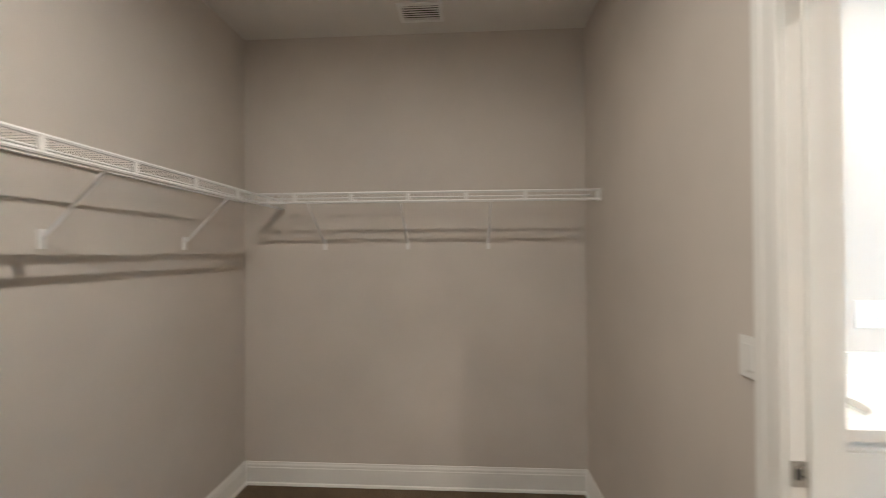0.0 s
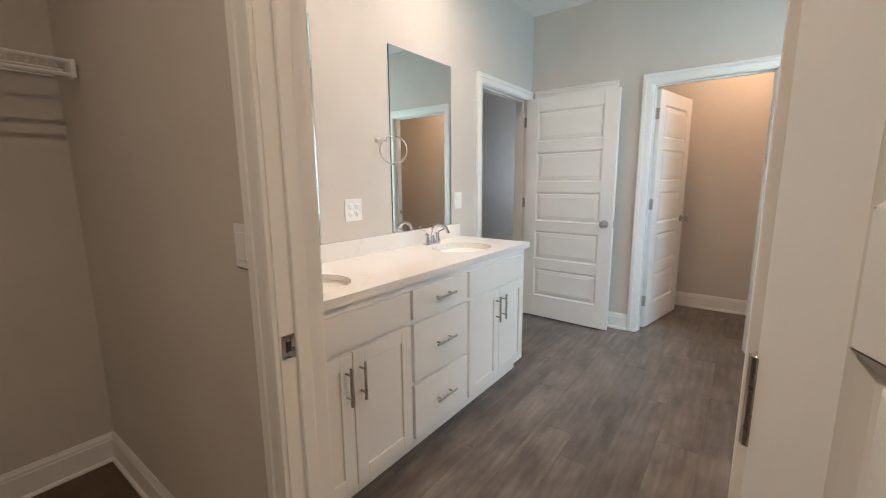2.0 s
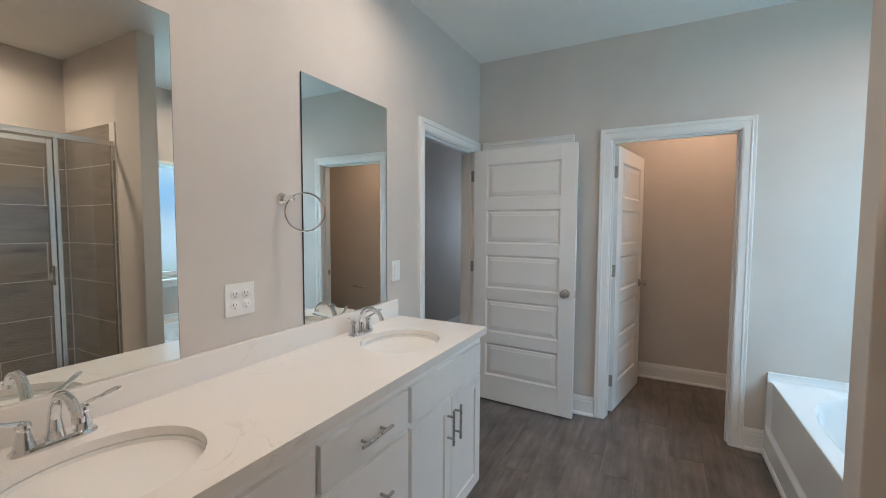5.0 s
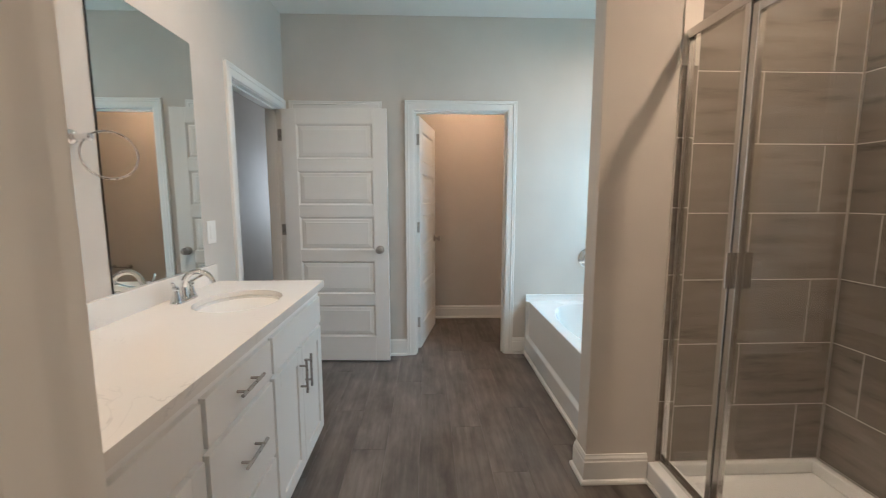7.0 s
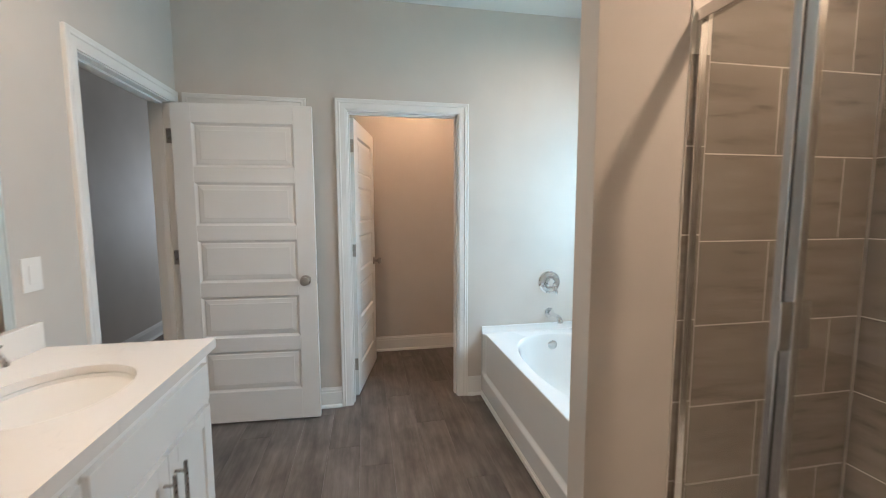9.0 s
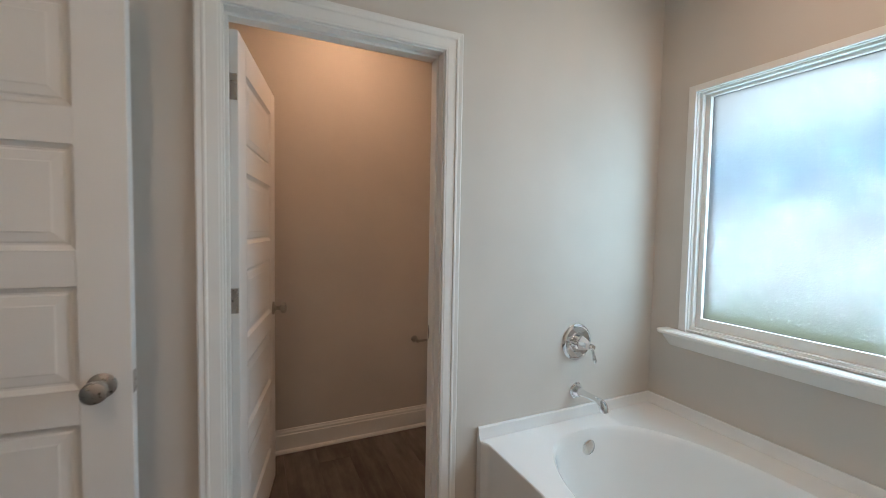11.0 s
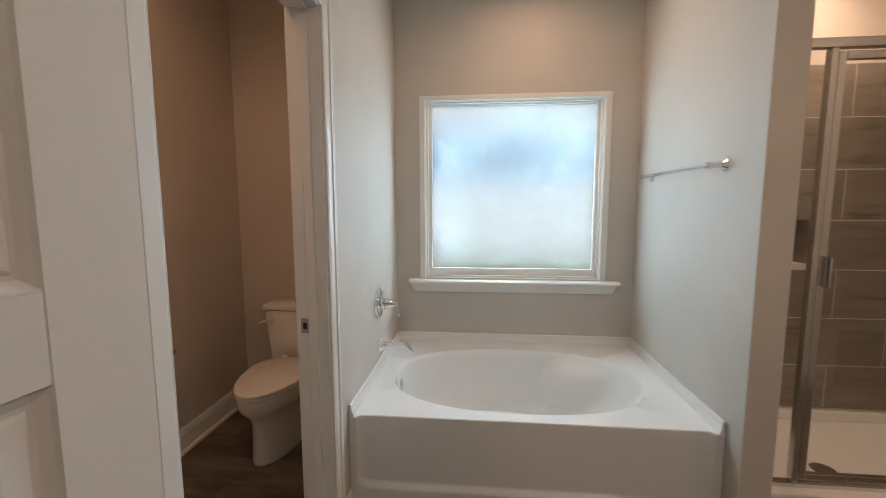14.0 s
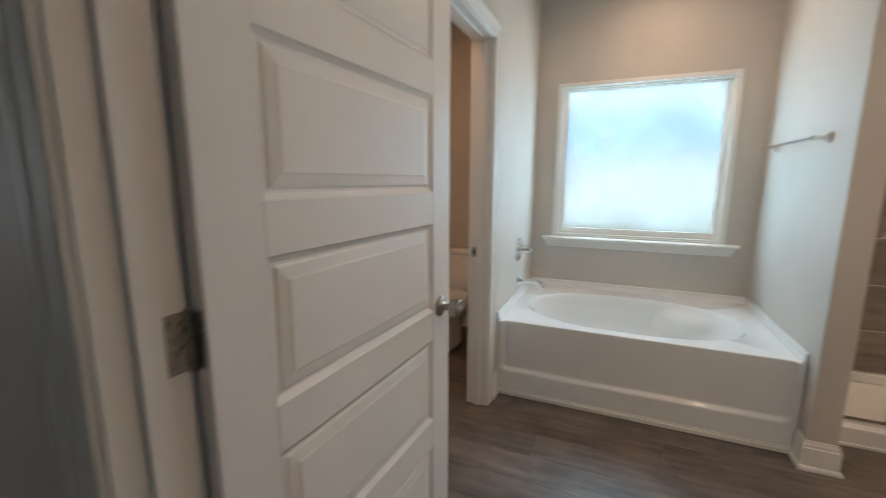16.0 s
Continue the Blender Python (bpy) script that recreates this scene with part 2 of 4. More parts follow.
def lathe(bm, prof, axis="z", at=(0, 0, 0), n=24):
    """Turn (radius, height) pairs round an axis."""
    loops = []
    for rad, h in prof:
        lp = []
        for k in range(n):
            a = 2 * math.pi * k / n
            c, s = max(rad, 1e-4) * math.cos(a), max(rad, 1e-4) * math.sin(a)
            q = {"z": (c, s, h), "x": (h, c, s), "y": (c, h, s)}[axis]
            lp.append((at[0] + q[0], at[1] + q[1], at[2] + q[2]))
        loops.append(lp)
    rings(bm, loops)
    return bm


def bend(p0, p1, p2, n=8):
    p0, p1, p2 = Vector(p0), Vector(p1), Vector(p2)
    return [p0 * (1 - t) ** 2 + p1 * 2 * t * (1 - t) + p2 * t * t for t in [k / n for k in range(n + 1)]]


def ease(v):
    v = max(0.0, min(1.0, v))
    return v * v * (3 - 2 * v)


def oval(cx, cy, rx, ry, z, n=48, ex=2.0):
    out = []
    for k in range(n):
        a = 2 * math.pi * k / n
        c, s = math.cos(a), math.sin(a)
        out.append((cx + rx * math.copysign(abs(c) ** (2 / ex), c), cy + ry * math.copysign(abs(s) ** (2 / ex), s), z))
    return out


def plate_round(bm, x0, x1, y0, y1, loop, z):
    """A flat rectangle with a closed loop cut out of it."""
    cx, cy = sum(p[0] for p in loop) / len(loop), sum(p[1] for p in loop) / len(loop)
    inner = [bm.verts.new(p) for p in loop]

    def out(p):
        dx, dy = p[0] - cx, p[1] - cy
        k = min(((x1 if dx > 0 else x0) - cx) / dx if abs(dx) > 1e-9 else 1e9, ((y1 if dy > 0 else y0) - cy) / dy if abs(dy) > 1e-9 else 1e9)
        return (cx + dx * k, cy + dy * k)
    rim = [out(p) for p in loop]
    outer = [bm.verts.new((*p, z)) for p in rim]
    n = len(loop)
    for i in range(n):
        j = (i + 1) % n
        a, c = rim[i], rim[j]
        q = [inner[i], outer[i]]
        if abs(a[0] - c[0]) > 1e-6 and abs(a[1] - c[1]) > 1e-6:
            q.append(bm.verts.new(((x0 if min(abs(a[0] - x0), abs(c[0] - x0)) < 1e-6 else x1), (y0 if min(abs(a[1] - y0), abs(c[1] - y0)) < 1e-6 else y1), z)))
        q += [outer[j], inner[j]]
        bm.faces.new(q)
    return inner


def plan_sweep(bm, prof, pts):
    """Run a moulding's (out, up) profile along plan points, mitred; out is to the left of the way."""
    pts = [Vector(p) for p in pts]
    loops = []
    for i, p in enumerate(pts):
        d0 = (p - pts[i - 1]).normalized() if i else (pts[1] - p).normalized()
        d1 = (pts[i + 1] - p).normalized() if i + 1 < len(pts) else d0
        n0, n1 = Vector((-d0.y, d0.x)), Vector((-d1.y, d1.x))
        nn = (n0 + n1) / (1 + n0.dot(n1))
        loops.append([(p.x + nn.x * u, p.y + nn.y * u, z) for u, z in prof])
    rings(bm, loops)
    return bm


BASE_PROF = [(0, 0), (0.026, 0), (0.026, 0.010), (0.022, 0.018), (0.014, 0.022), (0.014, 0.108), (0.011, 0.112), (0.011, 0.124), (0.007, 0.133), (0.005, 0.142), (0, 0.142)]
CASE_PROF = [(0.006, 0), (0.006, 0.009), (0.009, 0.011), (0.013, 0.011), (0.017, 0.0125), (0.048, 0.0135), (0.052, 0.0175), (0.058, 0.0175), (0.061, 0.0155), (0.074, 0.018), (0.079, 0.0165), (0.080, 0.013), (0.080, 0)]


def casing(name, o, a, n, s0, s1, h, label):
    """Door casing round an opening s0..s1 wide and h high; o origin, a along the wall, n out of it."""
    o, a, n = Vector(o), Vector(a), Vector(n)
    bm = bmesh.new()
    loops = []
    for s, hh, su, hu in ((s0, 0, -1, 0), (s0, h, -1, 1), (s1, h, 1, 1), (s1, 0, 1, 0)):
        loops.append([o + a * (s + su * u) + n * v + Vector((0, 0, hh + hu * u)) for u, v in CASE_PROF])
    rings(bm, loops)
    return structure(name, bm, TRIM, label, "door casing")


def jamb(name, axis, c0, c1, s0, s1, h, stop):
    """Jamb lining of an opening; axis is the way along the wall, c0..c1 the wall's depth, stop the doorstop's depth range."""
    j = thing(name, "white painted door jamb with a doorstop", "door jamb", kind="structure")
    rows = [(s0 - 0.018, s0, c0, c1, 0, h + 0.018), (s1, s1 + 0.018, c0, c1, 0, h + 0.018), (s0, s1, c0, c1, h, h + 0.018),
            (s0, s0 + 0.011, *stop, 0, h - 0.011), (s1 - 0.011, s1, *stop, 0, h - 0.011), (s0, s1, *stop, h - 0.011, h)]
    for nm, (p0, p1, q0, q1, z0, z1) in zip(("side", "side", "head", "doorstop", "doorstop", "doorstop"), rows):
        bm = bmesh.new()
        if axis == "x":
            box(bm, p0, p1, q0, q1, z0, z1, 0.0012, 1)
        else:
            box(bm, q0, q1, p0, p1, z0, z1, 0.0012, 1)
        part(nm, bm, TRIM, j)
    return j

# ---- structure ----
H = 2.032
W = "greige painted drywall wall with faint roller texture"
structure("wall_west", boxes((-0.115, 0, -3.10, -0.913, 0, CEIL), (-0.115, 0, -0.913, -0.067, H + 0.018, CEIL), (-0.115, 0, -0.067, 3.3, 0, CEIL)), WALL, W, "wall")
structure("wall_north", boxes((0, 0.101, 0, 0.115, 0, CEIL), (0.101, 0.71, 0, 0.115, H + 0.018, CEIL), (0.71, 1.017, 0, 0.115, 0, CEIL),
                              (1.017, 1.806, 0, 0.115, H + 0.030, CEIL), (1.806, 3.02, 0, 0.115, 0, CEIL)), WALL, W, "wall")
NY0, NY1, NZ0, NZ1 = -2.53, -2.17, 1.000, 1.285      # shower niche
WY0, WY1, WZ0, WZ1 = -1.315, -0.19, 0.885, 2.03     # window opening
structure("wall_east", boxes((3.02, 3.17, -5.425, NY0, 0, CEIL), (3.02, 3.17, NY0, NY1, 0, NZ0), (3.02, 3.17, NY0, NY1, NZ1, CEIL), (3.12, 3.17, NY0, NY1, NZ0, NZ1),
                             (3.02, 3.17, NY1, WY0, 0, CEIL), (3.02, 3.17, WY0, WY1, 0, WZ0), (3.02, 3.17, WY0, WY1, WZ1, CEIL), (3.02, 3.17, WY1, 1.2, 0, CEIL)), WALL, W, "wall")
structure("wall_wing", boxes((1.876, 3.02, -1.635, -1.52, 0, CEIL), bevel=0.004), WALL, "greige painted wing wall between bathtub and shower", "wall")
structure("wall_south", boxes((-0.745, 0.867, -3.22, -3.10, 0, CEIL), (0.867, 1.748, -3.22, -3.10, H + 0.018, CEIL), (1.748, 3.02, -3.22, -3.10, 0, CEIL)), WALL, W, "wall")
structure("wall_closet_west", boxes((-0.745, -0.63, -5.425, -3.22, 0, CEIL)), WALL, "greige painted closet wall behind wire shelf", "wall")
structure("wall_closet_south", boxes((-0.63, 3.02, -5.425, -5.31, 0, CEIL)), WALL, "greige painted closet wall behind wire shelf", "wall")
structure("wall_toilet_north", boxes((0, 3.02, 1.09, 1.2, 0, CEIL)), WALL, "greige painted wall of the toilet room", "wall")
structure("wall_toilet_west", boxes((0.8, 0.915, 0.115, 1.09, 0, CEIL)), WALL, W, "wall")
structure("wall_hall_west", boxes((-1.265, -1.15, -2.6, 3.3, 0, CEIL)), WALL, W, "wall")
structure("wall_hall_south", boxes((-1.265, -0.115, -2.7, -2.6, 0, CEIL)), WALL, W, "wall")
# hall's end wall, out of view; its opening is added to let light in
structure("wall_hall_north", boxes((-1.265, -1.0, 3.3, 3.4, 0, CEIL), (-0.3, 0, 3.3, 3.4, 0, CEIL), (-1.0, -0.3, 3.3, 3.4, 0, 0.9), (-1.0, -0.3, 3.3, 3.4, 2.0, CEIL)), WALL, W, "wall")
structure("ceiling", boxes((-1.265, 3.17, -5.425, 3.4, CEIL, CEIL + 0.12)), CEILM, "flat pale grey textured ceiling", "ceiling")
structure("subfloor", boxes((-1.265, 3.17, -5.425, 3.4, -0.15, -0.012)), DARKM, "dark subfloor under the planks", "floor")
structure("floor_closet", boxes((-0.63, 3.02, -5.31, -3.17, -0.012, 0.006)), CARPET, "short brown carpet on the closet floor", "carpet")

CL = "white painted moulded door casing"
casing("casing_entry", (0, 0, 0), (0, 1, 0), (1, 0, 0), -0.895, -0.085, H, CL)
casing("casing_entry_hall", (-0.115, 0, 0), (0, 1, 0), (-1, 0, 0), -0.895, -0.085, H, CL)
casing("casing_toilet", (0, 0, 0), (1, 0, 0), (0, -1, 0), 1.035, 1.788, H + 0.012, CL)
casing("casing_toilet_inside", (0, 0.115, 0), (1, 0, 0), (0, 1, 0), 1.035, 1.788, H + 0.012, CL)
casing("casing_linen", (0, 0, 0), (1, 0, 0), (0, -1, 0), 0.119, 0.692, H, CL)
casing("casing_closet", (0, -3.10, 0), (1, 0, 0), (0, 1, 0), 0.885, 1.730, H, CL)
casing("casing_closet_inside", (0, -3.22, 0), (1, 0, 0), (0, -1, 0), 0.885, 1.730, H, CL)
jamb("jamb_entry", "y", -0.115, 0, -0.895, -0.085, H, (-0.072, -0.040))
jamb("jamb_toilet", "x", 0, 0.115, 1.035, 1.788, H + 0.012, (0.040, 0.072))
jamb("jamb_linen", "x", 0, 0.115, 0.119, 0.692, H, (0.040, 0.072))
jamb("jamb_closet", "x", -3.22, -3.10, 0.885, 1.730, H, (-3.180, -3.147))

BL = "white painted profiled baseboard with shoe moulding"
for nm, pts in (
    ("baseboard_north_west", [(0.954, 0), (0.775, 0)]), ("baseboard_north_east", [(1.974, 0), (1.869, 0)]),
    ("baseboard_west", [(0, -0.978), (0, -1.225)]),
    ("baseboard_wing", [(2.168, -1.635), (1.876, -1.635), (1.876, -1.52), (1.973, -1.52)]),
    ("baseboard_south", [(1.813, -3.10), (2.168, -3.10)]),
    ("baseboard_closet_north", [(0.802, -3.22), (-0.63, -3.22), (-0.63, -5.31), (3.02, -5.31), (3.02, -3.22), (1.813, -3.22)]),
    ("baseboard_toilet", [(1.869, 0.115), (3.02, 0.115), (3.02, 1.09), (0.915, 1.09), (0.915, 0.115), (0.954, 0.115)]),
    ("baseboard_hall_west", [(-1.15, 3.3), (-1.15, -2.6)]), ("baseboard_hall_east", [(-0.115, -0.002), (-0.115, 3.3)]),
):
    bm = bmesh.new()
    plan_sweep(bm, BASE_PROF, pts)
    structure(nm, bm, TRIM, BL, "baseboard")

# window over the bathtub
win = thing("window_1", "white framed window with obscure glass and deep sill", "window", kind="structure")
GY0, GY1, GZ0, GZ1 = -1.27, -0.236, 0.953, 2.0
def ring_x(x0, x1, o, i):
    """A rectangular frame in the y-z plane: o and i are (y0, y1, z0, z1)."""
    return boxes((x0, x1, o[0], i[0], o[2], o[3]), (x0, x1, i[1], o[1], o[2], o[3]), (x0, x1, i[0], i[1], o[2], i[2]), (x0, x1, i[0], i[1], i[3], o[3]), bevel=0.0015)
part("window_trim", ring_x(3.008, 3.021, (-1.348, -0.160, 0.87, 2.056), (WY0 + 0.004, WY1 - 0.004, 0.884, WZ1 - 0.004)), TRIM, win)
part("window_frame", ring_x(3.034, 3.10, (WY0, WY1, WZ0, WZ1), (WY0 + 0.022, WY1 - 0.022, WZ0 + 0.022, WZ1 - 0.018)), TRIM, win)
part("glazing_stop", ring_x(3.020, 3.036, (WY0, WY1, WZ0, WZ1), (WY0 + 0.009, WY1 - 0.009, WZ0 + 0.009, WZ1 - 0.008)), TRIM, win)
part("sash", ring_x(3.056, 3.092, (WY0 + 0.022, WY1 - 0.022, WZ0 + 0.022, WZ1 - 0.018), (GY0, GY1, GZ0, GZ1)), TRIM, win)
pane = part("pane", boxes((3.076, 3.082, GY0 - 0.004, GY1 + 0.004, GZ0 - 0.004, GZ1 + 0.004)), FROST, win, "frosted textured glass pane")
pane.visible_shadow = False
bm = bmesh.new()
prof = [(3.06, 0.884), (2.952, 0.884), (2.946, 0.878), (2.946, 0.868), (2.955, 0.862), (2.972, 0.858), (2.985, 0.835), (3.002, 0.803), (3.019, 0.799), (3.019, 0.86), (3.06, 0.86)]
rings(bm, [[(x, y0 + (0.884 - z) * k, z) for x, z in prof] for y0, k in ((-1.425, 0.45), (-0.088, -0.45))])
part("window_sill", bm, TRIM, win, "white painted sill with angled ends")
backdrop = structure("backdrop", boxes((4.2, 4.22, -4.5, 3.0, -1.6, 4.4)), BACK, "soft daylight outdoors behind the obscure window", "backdrop")
# glowing sheet added behind the hall's end wall
hallglow = structure("backdrop_hall", boxes((-1.6, 0.3, 3.70, 3.72, 0.3, 2.6)), DIMGLOW, "added glowing sheet past the hall's end, standing in for daylight", "backdrop")

# ---- doors ----
def door_slab(w, h, t):
    """Five-panel hollow-core slab, hinge edge at x=0, body y from -t to 0; returns slab and panel meshes."""
    st, top, bot, gap = 0.113, 0.114, 0.205, 0.093
    ph = (h - top - bot - 4 * gap) / 5
    zs = [bot + k * (ph + gap) for k in range(5)]
    bm = bmesh.new()
    for y0, y1 in ((-t, 0.0),):
        box(bm, 0, st, y0, y1, 0, h)
        box(bm, w - st, w, y0, y1, 0, h)
        rails = [(0, bot)] + [(z + ph, z + ph + gap) for z in zs[:4]] + [(h - top, h)]
        for z0, z1 in rails:
            box(bm, st, w - st, y0, y1, z0, z1)
    pm = bmesh.new()
    pw = w - 2 * st
    steps = [(0.0, 0.0), (0.003, 0.003), (0.012, 0.0095), (0.017, 0.0100), (0.022, 0.0065), (0.043, 0.0035), (0.047, 0.0020)]
    for side in (0, 1):
        lo = []
        for ins, d in steps:
            y = -d if side else -t + d
            lo.append([(ins, y, ins), (pw - ins, y, ins), (pw - ins, y, ph - ins), (ins, y, ph - ins)])
        rings(pm, lo, cap0=False)
    bmesh.ops.recalc_face_normals(pm, faces=pm.faces[:])
    return bm, pm, [(st, z) for z in zs]


def knob_mesh(side):
    bm = bmesh.new()
    lathe(bm, [(0, 0), (0.033, 0), (0.033, 0.004), (0.028, 0.008), (0.016, 0.011), (0.011, 0.018), (0.011, 0.030), (0.016, 0.036), (0.026, 0.042), (0.029, 0.052), (0.027, 0.061), (0.018, 0.067), (0, 0.068)], "y", n=28)
    if side < 0:
        for v in bm.verts:
            v.co.y *= -1
    return bm


def hinge_mesh():
    bm = bmesh.new()
    tube(bm, [(0, 0, -0.046), (0, 0, 0.046)], 0.0065, 10)
    tube(bm, [(0, 0, 0.046), (0, 0, 0.050)], [0.005, 0.002], 10)
    box(bm, 0.0022, 0.0044, 0.002, 0.034, -0.0445, 0.0445)
    return bm


def door(name, label, w, m, knob=True, mirror=False, h=2.015, t=0.035):
    """A door whose hinge pin is near the origin; the slab runs along +x, and its face towards -y is the room's side."""
    d = thing(name, label, "door", m, kind="structure")
    bm, pm, at = door_slab(w, h, t)
    if mirror:
        for b2 in (bm, pm):
            for v in b2.verts:
                v.co.y = -v.co.y
            bmesh.ops.reverse_faces(b2, faces=b2.faces[:])
    slab = part("slab", bm, DOORM, d)
    mod = slab.modifiers.new("edge", "BEVEL")
    mod.width, mod.segments, mod.limit_method = 0.0015, 1, "ANGLE"
    me = None
    for sx, z in at:
        if me is None:
            p0 = link("panel", pm, DOORM, slab)
            me = p0.data
        else:
            p0 = new("panel", me)
            p0.parent = slab
        p0.location = (sx, 0, z)
    if knob:
        for side in (-1, 1):
            k = part("door_handle", knob_mesh(side), NICKEL, d, "satin nickel round door knob", True)
            k.location = (w - 0.065, (-t if side < 0 else 0) + (t if mirror else 0), 0.925)
        part("latch_plate", boxes((w - 0.0005, w + 0.0015, (-0.030 if not mirror else 0.005), (-0.005 if not mirror else 0.030), 0.895, 0.955), bevel=0.0005), NICKEL, d)
    return d


d1 = door("door_1", "open white five-panel bathroom door with nickel knob", 0.815, pose(0.010, -0.080, 0.012, 0, 0, -2.8))
d2 = door("door_2", "white five-panel toilet-room door standing ajar", 0.744, pose(1.037, 0.127, 0.012, 0, 0, 78.8))
d3 = door("door_3", "white five-panel closet door standing wide open", 0.822, pose(1.726, -3.227, 0.012, 0, 0, -68), mirror=True)
door("door_4", "closed white five-panel linen closet door", 0.567, pose(0.122, 0.040, 0.012), knob=False)
# hinges: the jamb leaf shows beside each open door
for d, kx, ky, rz in ((d1, 0.003, -0.0885, 90), (d2, 1.0388, 0.118, 180), (d3, 1.7262, -3.225, 0)):
    for z in (0.25, 1.095, 1.835):
        hg = part("hinge", hinge_mesh(), NICKEL, d, "satin nickel butt hinge", True)
        leaf = part("hinge_leaf", boxes((-0.0016, 0.0002, (0.003 if d is d3 else -0.032), (0.032 if d is d3 else -0.003), z - 0.0565, z + 0.0325), bevel=0.0005), NICKEL, d)
        hg.matrix_basis = d.matrix_basis.inverted() @ pose(kx, ky, z, 0, 0, rz)

# strike plates on the latch jambs
def strike(x, y, z, rz):
    s = thing("strike_plate", "satin nickel strike plate let into the door jamb", "strike plate", pose(x, y, z, 0, 0, rz))
    part("plate", boxes((-0.0012, 0.0016, -0.016, 0.016, -0.028, 0.028), bevel=0.0006), NICKEL, s)
    part("latch_hole", boxes((0.0014, 0.0020, -0.008, 0.006, -0.012, 0.012)), DARKM, s, "dark latch hole")
strike(1.7865, 0.088, 0.925, 180)
strike(0.8865, -3.200, 0.935, 0)

# ---- vanity ----
CF = 0.545   # cabinet face
def shaker(bm, y0, y1, z0, z1, rail=0.058, x=CF):
    t = 0.019
    box(bm, x, x + t, y0, y0 + rail, z0, z1, 0.0012, 1)
    box(bm, x, x + t, y1 - rail, y1, z0, z1, 0.0012, 1)
    box(bm, x, x + t, y0 + rail, y1 - rail, z0, z0 + rail, 0.0012, 1)
    box(bm, x, x + t, y0 + rail, y1 - rail, z1 - rail, z1, 0.0012, 1)
    box(bm, x, x + 0.010, y0 + rail, y1 - rail, z0 + rail, z1 - rail)
    return bm


def pull(parent, y, z, vertical, length=0.155, x=CF + 0.019):
    bm = bmesh.new()
    a = (0, 0, 1) if vertical else (0, 1, 0)
    p = lambda s, out: (x + out, y + a[1] * s, z + a[2] * s)
    tube(bm, [p(-length / 2, 0.030), p(length / 2, 0.030)], 0.0058, 12)
    for s in (-0.048, 0.048):
        tube(bm, [p(s, 0.0), p(s, 0.030)], 0.0048, 10)
    return part("handle", bm, NICKEL, parent, "satin nickel bar pull", True)


def cabinet(label, y0, y1, doors, drawers, front):
    """One vanity unit: doors are (y0, y1, pull's y), drawers (z0, z1), front the y-span of its drawer or false fronts."""
    c = thing("vanity_cabinet", label, "cabinet", group="vanity cabinets")
    part("body", boxes((0.004, CF - 0.001, y0, y1, 0.105, 0.868)), CAB, c)
    part("toe_kick", boxes((0.004, 0.485, y0, y1, 0.0, 0.105)), CAB, c)
    for a, b2, py in doors:
        d = part("door", shaker(bmesh.new(), a, b2, 0.113, 0.675), CAB, c)
        pull(d, py, 0.555, True)
    for z0, z1 in drawers:
        d = part("drawer_front", boxes((CF, CF + 0.019, *front, z0, z1), bevel=0.002), CAB, c)
        pull(d, (front[0] + front[1]) / 2, (z0 + z1) / 2 + 0.005, False)
    if not drawers:
        part("false_front", boxes((CF, CF + 0.019, *front, 0.695, 0.832), bevel=0.002), CAB, c)
    return c


ya, yb, yc, yd = -1.240, -1.945, -2.400, -3.078
SINK_UNIT = "white shaker vanity sink cabinet with two doors"
m1, m2 = -1.608, -2.745
cabinet(SINK_UNIT, yb, ya, [(m1 + 0.002, -1.282, m1 + 0.035), (-1.934, m1 - 0.002, m1 - 0.035)], [], (-1.934, -1.282))
cabinet("white vanity drawer cabinet with three drawers", yc, yb, [], [(0.695, 0.832), (0.398, 0.675), (0.113, 0.380)], (-2.390, -1.957))
cabinet(SINK_UNIT, yd, yc, [(m2 + 0.002, -2.412, m2 + 0.035), (-3.072, m2 - 0.002, m2 - 0.035)], [], (-3.072, -2.412))
filler = thing("filler_strip", "white painted filler strip beside the vanity", "filler")
part("strip", boxes((0.02, CF, -3.0985, -3.0785, 0.0, 0.868)), CAB, filler)

top = thing("countertop", "white veined quartz vanity top with backsplash", "countertop")
TZ, TB = 0.905, 0.870
SINKS = (-1.645, -2.775)
SX0, SRX, SRY = 0.320, 0.168, 0.198   # bowl centre and half axes
bm = bmesh.new()
x0, x1, y0, y1 = 0.002, 0.575, -3.0985, -1.222
cuts = [(-1.90, -1.38), (-3.04, -2.52)]
prev = y1
for (cy, (lo, hi)) in zip(SINKS, cuts):
    q = [bm.verts.new(p) for p in ((x0, hi, TZ), (x1, hi, TZ), (x1, prev, TZ), (x0, prev, TZ))]
    bm.faces.new(q)
    lp = oval(SX0, cy, SRX, SRY, TZ, 56, 2.1)
    inner = plate_round(bm, x0, x1, lo, hi, lp, TZ)
    low = [bm.verts.new((v.co.x, v.co.y, TZ - 0.024)) for v in inner]
    for i in range(len(inner)):
        j = (i + 1) % len(inner)
        bm.faces.new((inner[i], inner[j], low[j], low[i]))
    prev = lo
bm.faces.new([bm.verts.new(p) for p in ((x0, y0, TZ), (x1, y0, TZ), (x1, prev, TZ), (x0, prev, TZ))])
